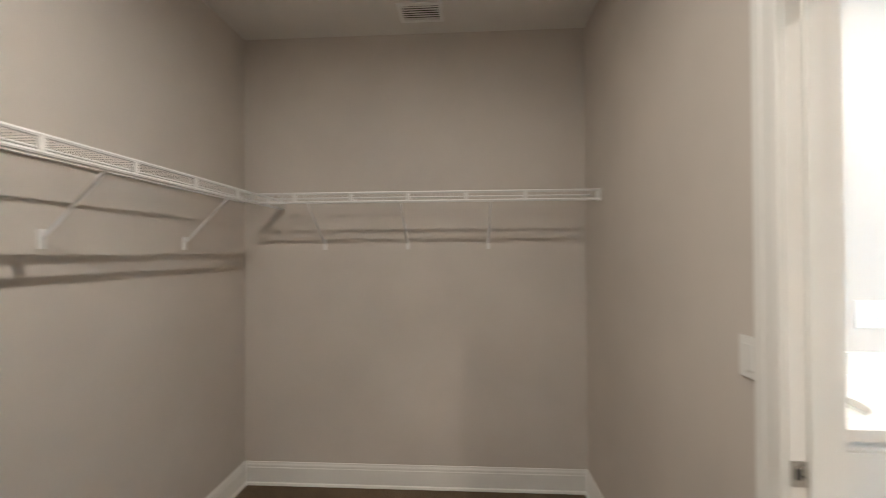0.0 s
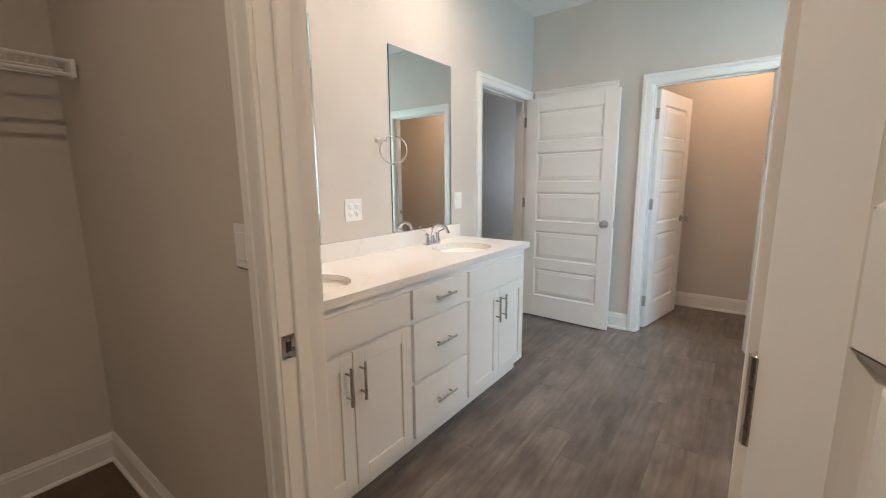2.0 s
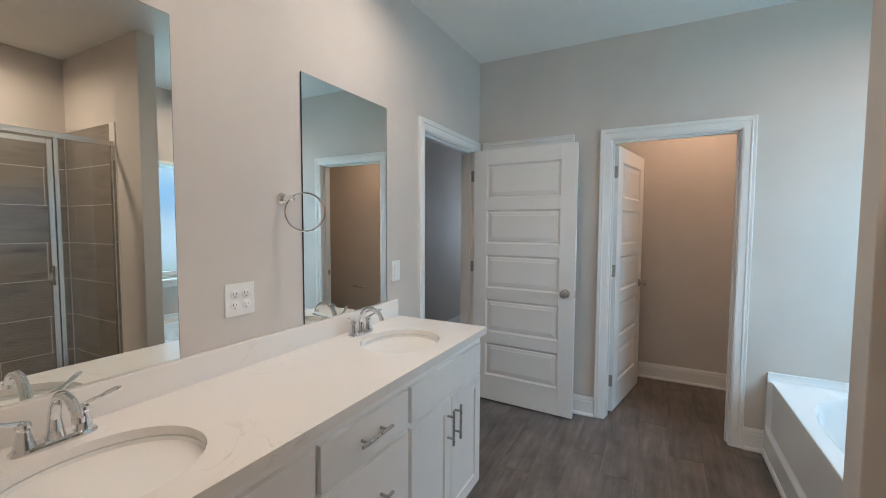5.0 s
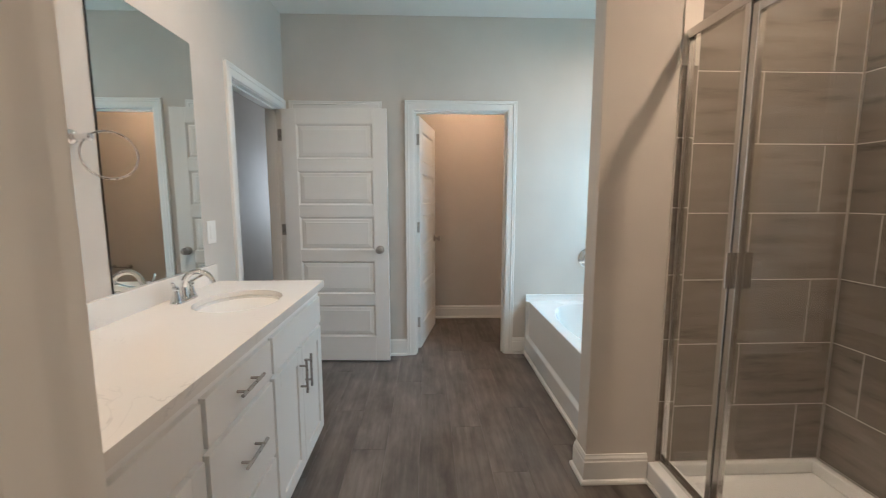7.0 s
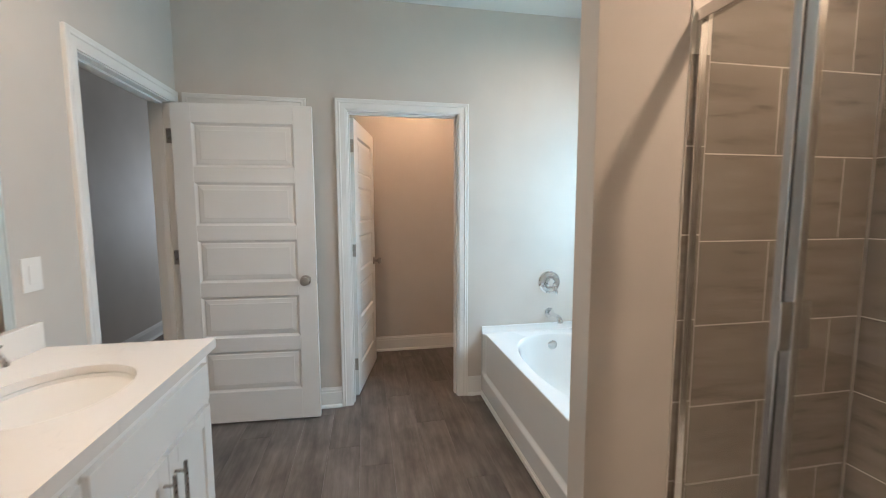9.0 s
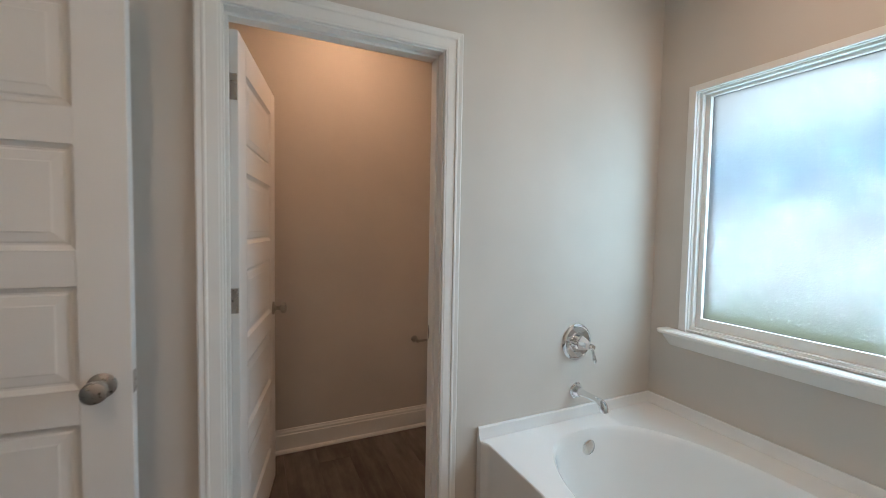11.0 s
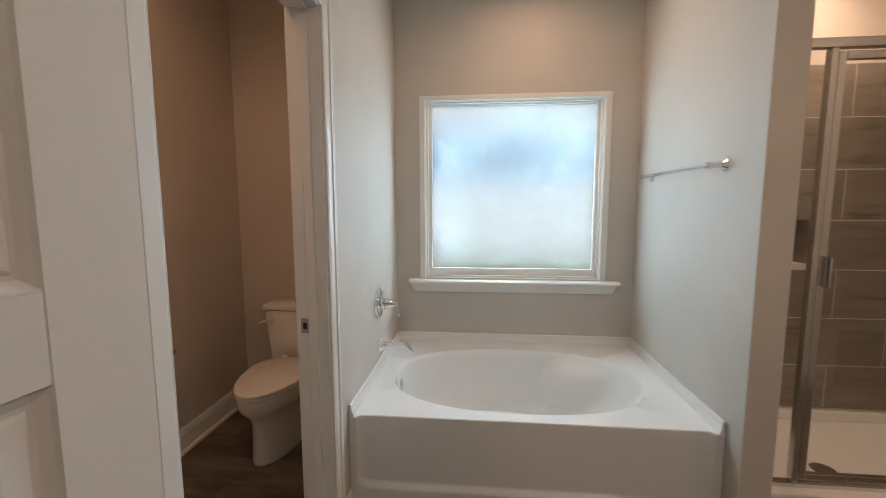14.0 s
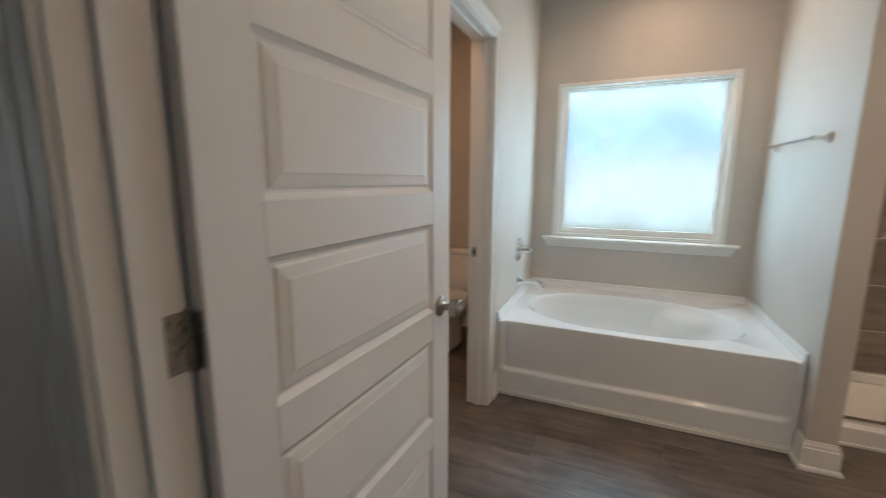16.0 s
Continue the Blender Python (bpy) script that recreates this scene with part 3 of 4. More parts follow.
# front and end edges, and the underside rim
for q in (((x1, y0, TZ), (x1, y1, TZ), (x1, y1, TB), (x1, y0, TB)), ((x0, y1, TZ), (x0, y1, TB), (x1, y1, TB), (x1, y1, TZ)), ((x0, y0, TZ), (x1, y0, TZ), (x1, y0, TB), (x0, y0, TB)),
          ((CF, y0, TB), (CF, y1, TB), (x1, y1, TB), (x1, y0, TB))):
    bm.faces.new([bm.verts.new(p) for p in q])
bmesh.ops.remove_doubles(bm, verts=bm.verts[:], dist=0.0002)
part("slab", bm, QUARTZ, top)
part("backsplash", boxes((0.002, 0.021, -3.0975, -1.223, TZ + 0.0005, 0.998), bevel=0.001), QUARTZ, top)
for cy in SINKS:
    s = thing("sink", "white oval undermount ceramic sink with chrome drain", "sink", group="vanity sinks")
    bm = bmesh.new()
    lv = [(1.03, 0.0), (1.0, -0.003), (0.985, -0.012), (0.95, -0.05), (0.89, -0.085), (0.77, -0.115), (0.58, -0.134), (0.3, -0.144), (0.10, -0.147)]
    rings(bm, [oval(SX0, cy, SRX * k, SRY * k, TZ - 0.0245 + z, 56, 2.1) for k, z in lv], cap0=False)
    part("basin", bm, CERAMIC, s, smooth=True)
    bm = bmesh.new()
    lathe(bm, [(0, 0), (0.030, 0), (0.031, 0.003), (0.022, 0.004), (0.020, 0.008), (0.0, 0.010)], "z", (SX0, cy, TZ - 0.171))
    part("drain", bm, CHROME, s, "chrome drain", True)


def faucet(y):
    f = thing("faucet", "chrome centerset faucet with two lever handles", "faucet", pose(0.088, y, TZ), group="vanity faucets")
    bm = bmesh.new()
    rings(bm, [oval(0, 0, 0.027 * k, 0.082 * k, z, 32, 3) for k, z in ((1, 0), (1, 0.006), (0.93, 0.012), (0.7, 0.015))])
    part("base", bm, CHROME, f, smooth=True)
    bm = bmesh.new()
    lathe(bm, [(0.020, 0.012), (0.017, 0.03), (0.013, 0.06), (0.012, 0.07)], "z")
    pts = bend((0, 0, 0.06), (0.015, 0, 0.135), (0.075, 0, 0.125), 9) + bend((0.075, 0, 0.125), (0.115, 0, 0.118), (0.125, 0, 0.085), 6)[1:]
    tube(bm, pts, [0.013 - 0.003 * k / len(pts) for k in range(len(pts))], 14)
    tube(bm, [(0.1245, 0, 0.09), (0.126, 0, 0.078)], 0.012, 14)
    part("spout", bm, CHROME, f, smooth=True)
    for s in (-1, 1):
        bm = bmesh.new()
        lathe(bm, [(0.021, 0.012), (0.019, 0.022), (0.013, 0.045), (0.012, 0.055), (0.015, 0.060), (0.014, 0.068), (0.006, 0.074), (0, 0.075)], "z", (0, s * 0.054, 0))
        tube(bm, [(-0.004, s * 0.050, 0.070), (0.004, s * 0.066, 0.074), (0.012, s * 0.084, 0.081), (0.022, s * 0.104, 0.090), (0.028, s * 0.118, 0.096), (0.031, s * 0.126, 0.099)], [0.004, 0.0065, 0.0050, 0.0075, 0.0070, 0.0025], 10)
        part("lever", bm, CHROME, f, smooth=True)
    return f


for cy in SINKS:
    faucet(cy)

for y0, y1 in ((-1.919, -1.315), (-3.045, -2.440)):
    mi = thing("mirror", "frameless rectangular wall mirror over the vanity", "mirror", group="vanity mirrors")
    part("glass", boxes((0.0015, 0.007, y0, y1, 1.0, 2.070)), MIRROR, mi)
    part("edge", boxes((0.001, 0.0060, y0 - 0.0016, y0 - 0.0001, 0.999, 2.0715), (0.001, 0.0060, y1 + 0.0001, y1 + 0.0016, 0.999, 2.0715), (0.001, 0.0060, y0, y1, 2.0701, 2.0716)), DARKM, mi, "dark polished glass edge")

tr = thing("towel_ring", "chrome towel ring beside the mirror", "towel ring", pose(0, -2.022, 1.535))
bm = bmesh.new()
lathe(bm, [(0.024, 0.0), (0.024, 0.004), (0.018, 0.012), (0.010, 0.018), (0.009, 0.040), (0.013, 0.044), (0.013, 0.060), (0.008, 0.066), (0, 0.067)], "x")
part("post", bm, CHROME, tr, smooth=True)
bm = bmesh.new()
pts = [(0.054 + 0.70 * u, 0.70 * u, w) for u, w in [(0.050 + 0.077 * math.sin(a), -0.054 + 0.077 * math.cos(a)) for a in [2 * math.pi * k / 40 for k in range(41)]]]
tube(bm, pts, 0.0042, 10)
part("ring", bm, CHROME, tr, smooth=True)


def plate(name, label, cat, m, w, h, kinds):
    """A wall plate facing +x, with its devices from one side to the other."""
    p = thing(name, label, cat, m)
    part("cover", boxes((0.0005, 0.006, -w / 2, w / 2, -h / 2, h / 2), bevel=0.002), PLASTIC, p)
    n = len(kinds)
    for i, k in enumerate(kinds):
        yy = (i - (n - 1) / 2) * 0.046
        if k == "rocker":
            part("rocker", boxes((0.005, 0.0085, yy - 0.0165, yy + 0.0165, -0.033, 0.033), bevel=0.0015), PLASTIC, p)
        else:
            for zz in (-0.020, 0.020):
                bm = bmesh.new()
                lathe(bm, [(0.0172, 0.0055), (0.0172, 0.0072), (0.016, 0.008), (0, 0.008)], "x", (0, yy, zz), 20)
                rc = part("receptacle", bm, PLASTIC, p, smooth=True)
                part("slots", boxes((0.0079, 0.0084, yy - 0.0075, yy - 0.0055, zz - 0.002, zz + 0.007), (0.0079, 0.0084, yy + 0.0055, yy + 0.0075, zz - 0.002, zz + 0.006), (0.0079, 0.0084, yy - 0.002, yy + 0.002, zz - 0.011, zz - 0.007)), DARKM, rc, "dark slots")
    return p


plate("outlet", "white four-gang electrical outlet over the backsplash", "outlet", pose(0, -2.222, 1.157), 0.118, 0.118, ["out", "out"])
plate("light_switch", "white double rocker light switch by the door", "switch", pose(0, -1.226, 1.166), 0.085, 0.118, ["rocker"])
plate("light_switch", "white rocker light switch inside the closet", "switch", pose(0.770, -3.22, 1.162, 0, 0, -90), 0.072, 0.105, ["rocker"])

# ---- bathtub ----
tub = thing("bathtub", "white acrylic alcove bathtub with oval basin and apron", "bathtub")
TX0, TX1, TY0, TY1, DZ = 1.975, 3.017, -1.518, -0.002, 0.472
bm = bmesh.new()
lp = oval(2.46, -0.745, 0.395, 0.645, DZ, 64, 2.35)
inner = plate_round(bm, TX0 + 0.0495, TX1, TY0, TY1, lp, DZ)
bm.verts.ensure_lookup_table()
lv = [(1.0, 1.0, 0.0), (0.985, 0.985, -0.006), (0.97, 0.975, -0.02), (0.957, 0.965, -0.05), (0.948, 0.957, -0.075), (0.94, 0.95, -0.10), (0.92, 0.93, -0.15), (0.90, 0.91, -0.20), (0.84, 0.85, -0.29), (0.72, 0.76, -0.345), (0.5, 0.6, -0.365), (0.25, 0.3, -0.37), (0.05, 0.08, -0.372)]
vv = [inner]
for kx, ky, dz in lv[1:]:
    # the backrest end slopes more than the drain end
    sh = 0.055 * (-dz / 0.37)
    loop = oval(2.46, -0.745 + sh, 0.395 * kx, 0.645 * ky - sh * 0.7, DZ + dz, 64, 2.35)
    # arm rests bulge in from the long sides
    out = []
    for k, p in enumerate(loop):
        a = 2 * math.pi * k / 64
        q = -math.sin(a)
        g = 0.085 * ease((q - 0.30) / 0.16) * (1 - ease((q - 0.58) / 0.38)) * ease((-dz - 0.01) / 0.09) * (1 if dz > -0.25 else 0.45)
        out.append((p[0] - math.copysign(g, math.cos(a)), p[1], p[2]))
    vv.append([bm.verts.new(p) for p in out])
for a, c in zip(vv, vv[1:]):
    for i in range(64):
        j = (i + 1) % 64
        bm.faces.new((a[i], a[j], c[j], c[i]))
bm.faces.new(vv[-1])
part("basin", bm, ACRYLIC, tub, smooth=True)
bm = bmesh.new()
# the upper front panel is set back from the end posts and the lower band, with rounded corners
loops = []
zz = [0.0, 0.03, 0.09, 0.13] + [0.145 + 0.005 * k for k in range(11)] + [0.22, 0.26, 0.34, 0.42, DZ - 0.014, DZ - 0.004, DZ]
NY = 96
for z in zz:
    row = []
    for k in range(NY + 1):
        y = TY0 + (TY1 - TY0) * k / NY
        e = min(y - TY0, TY1 - y)
        ly = e - 0.028
        lz = z - 0.150
        rad = 0.05
        d = min(ly, lz) if not (ly < rad and lz < rad) else rad - math.hypot(rad - ly, rad - lz)
        x = TX0 + 0.020 * ease(d / 0.028)
        x += {zz[-2]: 0.0006, zz[-1]: 0.004}.get(z, 0.0)
        row.append((x, y, z))
    loops.append(row)
loops.append([(TX0 + 0.05, p[1], DZ) for p in loops[-1]])
rings(bm, loops, closed=False, cap0=False, cap1=False)
part("apron", bm, ACRYLIC, tub, "glossy front apron with a recessed panel", True)
bm = bmesh.new()
plan_sweep(bm, [(0, DZ - 0.01), (0.022, DZ - 0.01), (0.020, DZ + 0.006), (0.013, DZ + 0.018), (0.011, DZ + 0.046), (0.007, DZ + 0.051), (0, DZ + 0.051)], [(TX0 + 0.002, TY0), (TX1, TY0), (TX1, TY1), (TX0 + 0.002, TY1)])
part("rim_flange", bm, ACRYLIC, tub, "raised rim against the walls", True)
bm = bmesh.new()
lathe(bm, [(0, 0), (0.036, 0), (0.037, -0.006), (0.030, -0.011), (0.012, -0.012), (0, -0.012)], "y", (2.485, -0.121, 0.385), 28)
part("overflow_plate", bm, CHROME, tub, "chrome overflow plate", True)
shoe = structure("trim_tub_base", boxes((TX0 - 0.012, TX0 + 0.03, TY0, TY1, 0.0, 0.024), (TX0 - 0.004, TX0 + 0.03, TY0, TY1, 0.024, 0.034), bevel=0.004), TRIM, "white shoe moulding along the bathtub", "trim")

sp = thing("tub_spout", "chrome wall-mounted bathtub spout", "spout", pose(2.515, -0.0, 0.60))
bm = bmesh.new()
lathe(bm, [(0, 0), (0.037, 0.0), (0.038, -0.005), (0.033, -0.010), (0.032, -0.016), (0.026, -0.024), (0.021, -0.032)], "y")
pts = bend((0, -0.012, 0.0), (0, -0.08, 0.004), (0, -0.138, 0.004), 6) + bend((0, -0.138, 0.004), (0, -0.172, 0.002), (0, -0.180, -0.036), 6)[1:]
tube(bm, pts, [0.024, 0.0195, 0.0165, 0.015, 0.0145, 0.015, 0.016, 0.0175, 0.019, 0.020, 0.0205, 0.020, 0.019], 16)
part("spout", bm, CHROME, sp, smooth=True)

def valve(m, label):
    v = thing("bath_valve", label, "valve", m)
    bm = bmesh.new()
    lathe(bm, [(0, 0), (0.086, 0.0), (0.088, -0.005), (0.083, -0.011), (0.076, -0.014), (0.073, -0.010), (0.050, -0.012), (0.046, -0.017), (0.036, -0.017), (0, -0.018)], "y", n=40)
    part("escutcheon", bm, CHROME, v, smooth=True)
    bm = bmesh.new()
    lathe(bm, [(0.034, -0.014), (0.034, -0.030), (0.029, -0.037), (0.031, -0.044), (0.026, -0.058), (0.018, -0.078), (0.013, -0.092), (0.014, -0.097), (0.015, -0.104), (0.011, -0.111), (0, -0.113)], "y")
    tube(bm, [(0, -0.102, -0.006), (0.002, -0.108, -0.024), (0.004, -0.112, -0.044), (0.005, -0.114, -0.060), (0.006, -0.115, -0.072)], [0.006, 0.0065, 0.0085, 0.0095, 0.004], 12)
    part("lever", bm, CHROME, v, smooth=True)
    return v
valve(pose(2.508, 0, 0.836), "chrome bathtub valve with lever on round plate")
valve(pose(2.66, -3.0895, 1.06, 0, 0, 180), "chrome shower valve with lever on tiled wall")

bar = thing("towel_bar", "chrome towel bar on the wing wall", "towel bar")
bm = bmesh.new()
tube(bm, [(2.11, -1.455, 1.525), (2.79, -1.455, 1.525)], 0.0085, 14)
part("bar", bm, CHROME, bar, smooth=True)
for x in (2.105, 2.795):
    bm = bmesh.new()
    lathe(bm, [(0, 0.0), (0.026, 0.0), (0.026, 0.004), (0.020, 0.010), (0.012, 0.018), (0.010, 0.050), (0.014, 0.056), (0.014, 0.070), (0.008, 0.076), (0, 0.077)], "y", (x, -1.52, 1.525))
    part("post", bm, CHROME, bar, smooth=True)

# ---- shower ----
SX = 2.238   # glass line
tray = thing("shower_tray", "white acrylic shower base with low curb", "shower base")
bm = boxes((2.172, 2.290, -3.098, -1.637, 0.0, 0.100), (2.290, 3.006, -3.098, -1.637, 0.0, 0.035), (2.97, 3.006, -3.098, -1.637, 0.035, 0.098), (2.290, 2.97, -1.667, -1.637, 0.035, 0.098), (2.290, 2.97, -3.098, -3.068, 0.035, 0.098))
part("base", bm, ACRYLIC, tray)
mod = tray.children[0].modifiers.new("soft", "BEVEL")
mod.width, mod.segments = 0.008, 3
part("front_trim", boxes((2.160, 2.172, -3.075, -1.64, 0.0, 0.016), bevel=0.004), TRIM, tray, "white shoe strip")
bm = bmesh.new()
lathe(bm, [(0, 0), (0.055, 0), (0.055, 0.003), (0.042, 0.005), (0.036, 0.003), (0, 0.003)], "z", (2.47, -2.29, 0.0352), 28)
part("drain", bm, CHROME, tray, "chrome round drain", True)

enc = thing("shower_enclosure", "framed clear glass shower enclosure with hinged door", "shower enclosure")
YP, YQ = -1.985, -2.735   # door posts
def bar_box(name, *r, label=""):
    return part(name, boxes(r, bevel=0.003), BRUSHED, enc, label)
bar_box("header", SX - 0.019, SX + 0.019, -3.089, -1.637, 1.998, 2.036)
bar_box("sill_track", SX - 0.021, SX + 0.021, -3.089, -1.637, 0.101, 0.122)
bar_box("wall_jamb", SX - 0.016, SX + 0.016, -1.660, -1.637, 0.122, 1.998)
bar_box("wall_jamb", SX - 0.016, SX + 0.016, -3.089, -3.067, 0.122, 1.998)
bar_box("post", SX - 0.018, SX + 0.018, YP, YP + 0.026, 0.122, 1.998)
bar_box("post", SX - 0.018, SX + 0.018, YQ - 0.026, YQ, 0.122, 1.998)
dr = new("shower_door")
dr.parent = enc
part("stile", boxes((SX - 0.014, SX + 0.014, YP - 0.034, YP - 0.004, 0.135, 1.985), bevel=0.003), BRUSHED, dr)
part("stile", boxes((SX - 0.014, SX + 0.014, YQ + 0.004, YQ + 0.030, 0.135, 1.985), bevel=0.003), BRUSHED, dr)
part("rail", boxes((SX - 0.014, SX + 0.014, YQ + 0.030, YP - 0.034, 1.952, 1.985), bevel=0.003), BRUSHED, dr)
part("rail", boxes((SX - 0.014, SX + 0.014, YQ + 0.030, YP - 0.034, 0.135, 0.165), bevel=0.003), BRUSHED, dr)
g = part("pane", boxes((SX - 0.003, SX + 0.003, YQ + 0.026, YP - 0.030, 0.160, 1.957)), GLASS, dr, "clear glass")
g.visible_shadow = False
part("door_pull", boxes((SX - 0.050, SX - 0.016, YP - 0.030, YP - 0.022, 1.02, 1.15), (SX + 0.016, SX + 0.050, YP - 0.030, YP - 0.022, 1.02, 1.15), bevel=0.003), BRUSHED, dr, "brushed metal door pull")
for y0, y1 in ((YP + 0.020, -1.656), (-3.071, YQ - 0.020)):
    g = part("fixed_pane", boxes((SX - 0.003, SX + 0.003, y0, y1, 0.118, 2.002)), GLASS, enc, "clear glass")
    g.visible_shadow = False

sh = thing("overhead_shower", "chrome shower head on a bent arm", "shower head", pose(2.66, -3.0895, 2.19))
bm = bmesh.new()
lathe(bm, [(0, 0), (0.03, 0), (0.03, 0.005), (0.018, 0.012)], "y")
tube(bm, bend((0, 0, 0), (0, 0.10, 0.02), (0, 0.145, -0.045), 8), 0.009, 12)
part("arm", bm, CHROME, sh, smooth=True)
bm = bmesh.new()
tube(bm, [(0, 0.142, -0.040), (0, 0.158, -0.062), (0, 0.178, -0.090), (0, 0.186, -0.101)], [0.012, 0.016, 0.042, 0.044], 24)
part("head", bm, CHROME, sh, smooth=True)

# ---- toilet ----
wc = thing("toilet", "white ceramic two-piece toilet with closed lid", "toilet", pose(2.635, 0.60, 0, 0, 0, -90))
# built facing -y locally after the turn faces -x
def egg(cx, cy, w, l0, l1, z, n=36):
    return [(cx + w * math.sin(a), cy + (l0 if math.cos(a) < 0 else l1) * math.cos(a), z) for a in [2 * math.pi * k / n for k in range(n)]]
bm = bmesh.new()
rings(bm, [egg(0, 0.05, w, a, bb, z) for w, a, bb, z in ((0.122, 0.25, 0.300, 0.0), (0.124, 0.25, 0.304, 0.010), (0.118, 0.24, 0.296, 0.05), (0.116, 0.23, 0.292, 0.15), (0.120, 0.22, 0.296, 0.225),
                                                        (0.140, 0.21, 0.325, 0.27), (0.170, 0.20, 0.360, 0.305), (0.184, 0.20, 0.376, 0.335), (0.187, 0.20, 0.380, 0.372), (0.185, 0.20, 0.378, 0.386))])
for v in bm.verts:
    v.co.y = -v.co.y * 1.0
part("bowl", bm, CERAMIC, wc, smooth=True)
def flat_egg(z0, z1, k, name, label):
    bm = bmesh.new()
    rings(bm, [egg(0, 0.06, 0.190 * s * k, 0.17 * s, 0.372 * s * k, z) for s, z in ((0.985, z0), (1.0, z0 + 0.004), (1.0, z1 - 0.006), (0.985, z1 - 0.002), (0.95, z1))])
    for v in bm.verts:
        v.co.y = -v.co.y
    return part(name, bm, CERAMIC, wc, label, True)
flat_egg(0.388, 0.404, 1.0, "seat", "")
flat_egg(0.406, 0.424, 1.0, "lid", "")
bm = boxes((-0.215, 0.215, 0.155, 0.345, 0.36, 0.705), bevel=0.022)
for v in bm.verts:
    if v.co.z < 0.5:
        v.co.x *= 0.90
        v.co.y = 0.345 + (v.co.y - 0.345) * 0.88
part("tank", bm, CERAMIC, wc, smooth=True)
part("tank_lid", boxes((-0.224, 0.224, 0.146, 0.348, 0.706, 0.742), bevel=0.010), CERAMIC, wc, smooth=True)
bm = bmesh.new()
tube(bm, [(-0.165, 0.150, 0.645), (-0.165, 0.135, 0.645)], 0.012, 12)
tube(bm, [(-0.165, 0.138, 0.645), (-0.20, 0.132, 0.640), (-0.235, 0.130, 0.632)], [0.006, 0.007, 0.006], 10)
part("flush_lever", bm, PLASTIC, wc, smooth=True)
for sx in (-0.07, 0.07):
    bm = bmesh.new()
    lathe(bm, [(0.016, 0.385), (0.016, 0.425), (0.012, 0.432), (0, 0.433)], "z", (sx, 0.115, 0), 14)
    part("seat_hinge", bm, PLASTIC, wc, smooth=True)

tp = thing("paper_holder", "satin nickel toilet paper holder without a roll", "paper holder")
for x in (2.10, 2.27):
    bm = bmesh.new()
    lathe(bm, [(0, 0), (0.022, 0.0), (0.022, -0.004), (0.014, -0.012), (0.009, -0.020), (0.009, -0.062), (0.012, -0.070), (0, -0.074)], "y", (x, 1.09, 0.612), 18)
    part("post", bm, NICKEL, tp, smooth=True)
bm = bmesh.new()
tube(bm, [(2.10, 1.026, 0.612), (2.27, 1.026, 0.612)], 0.0075, 12)
part("bar", bm, NICKEL, tp, smooth=True)

# ---- closet ----
def wire_shelf(label, m, length, hooks, D=0.305):
    """Ventilated shelf against a wall: x along, y out from the wall, z at the deck."""
    s = thing("wire_shelf", label, "shelf", m, group="closet shelves")
    bm = bmesh.new()
    n = int(length / 0.0254)
    for k in range(n + 1):
        x = min(length, k * 0.0254)
        tube(bm, [(x, 0.004, 0.0), (x, D, 0.0), (x, D + 0.002, -0.045)], 0.0009, 4)
    tagged(part("wire_mesh", bm, WIRE, s, "close-set thin white wires"), kind="stuff")
    for y, z, r2 in ((D, 0.002, 0.0072), (D + 0.003, -0.046, 0.0072), (0.006, -0.003, 0.0036), (D * 0.5, -0.003, 0.0048)):
        bm = bmesh.new()
        tube(bm, [(0, y, z), (length, y, z)], r2, 8)
        part("rail", bm, WIRE, s)
    for x in hooks:
        bm = bmesh.new()
        tube(bm, [(x, D - 0.01, -0.040), (x, 0.012, -0.262)], 0.0052, 6)
        box(bm, x - 0.010, x + 0.010, 0.0005, 0.012, -0.300, -0.235)
        part("brace", bm, WIRE, s, "diagonal white support brace")
    for k in range(int(length / 0.31)):
        x = 0.2 + k * 0.31
        part("clip", boxes((x - 0.011, x + 0.011, D - 0.004, D + 0.007, -0.050, 0.005), bevel=0.002), PLASTIC, s, "white plastic joiner clip")
    part("end_cap", boxes((length - 0.012, length + 0.004, D - 0.03, D + 0.010, -0.055, 0.010), bevel=0.003), PLASTIC, s)
    return s
wire_shelf("white ventilated wire shelf on the closet end wall", pose(-0.63, -5.06, 1.748) @ Matrix(((0, 1, 0, 0), (1, 0, 0, 0), (0, 0, 1, 0), (0, 0, 0, 1))), 1.825, (0.262, 0.775, 1.262))
wire_shelf("white ventilated wire shelf on the long closet wall", pose(-0.63, -5.31, 1.746), 2.9, (0.55, 1.22, 1.9, 2.5), 0.245)

vent = thing("ceiling_vent", "white louvred metal ceiling vent", "vent", pose(-0.405, -4.175, CEIL))
part("frame", boxes((-0.09, 0.09, -0.125, -0.100, -0.008, 0), (-0.09, 0.09, 0.100, 0.125, -0.008, 0), (-0.09, -0.065, -0.10, 0.10, -0.008, 0), (0.065, 0.09, -0.10, 0.10, -0.008, 0), bevel=0.002), VENTM, vent)
part("backing", boxes((-0.065, 0.065, -0.10, 0.10, -0.0015, -0.0005)), DARKM, vent, "dark duct opening")
for k in range(6):
    bm = boxes((-0.0075, 0.0075, -0.10, 0.10, -0.001, 0.001))
    sl = part("slat", bm, VENTM, vent)
    sl.matrix_basis = pose(-0.052 + k * 0.021, 0, -0.006, 0, 12, 0)

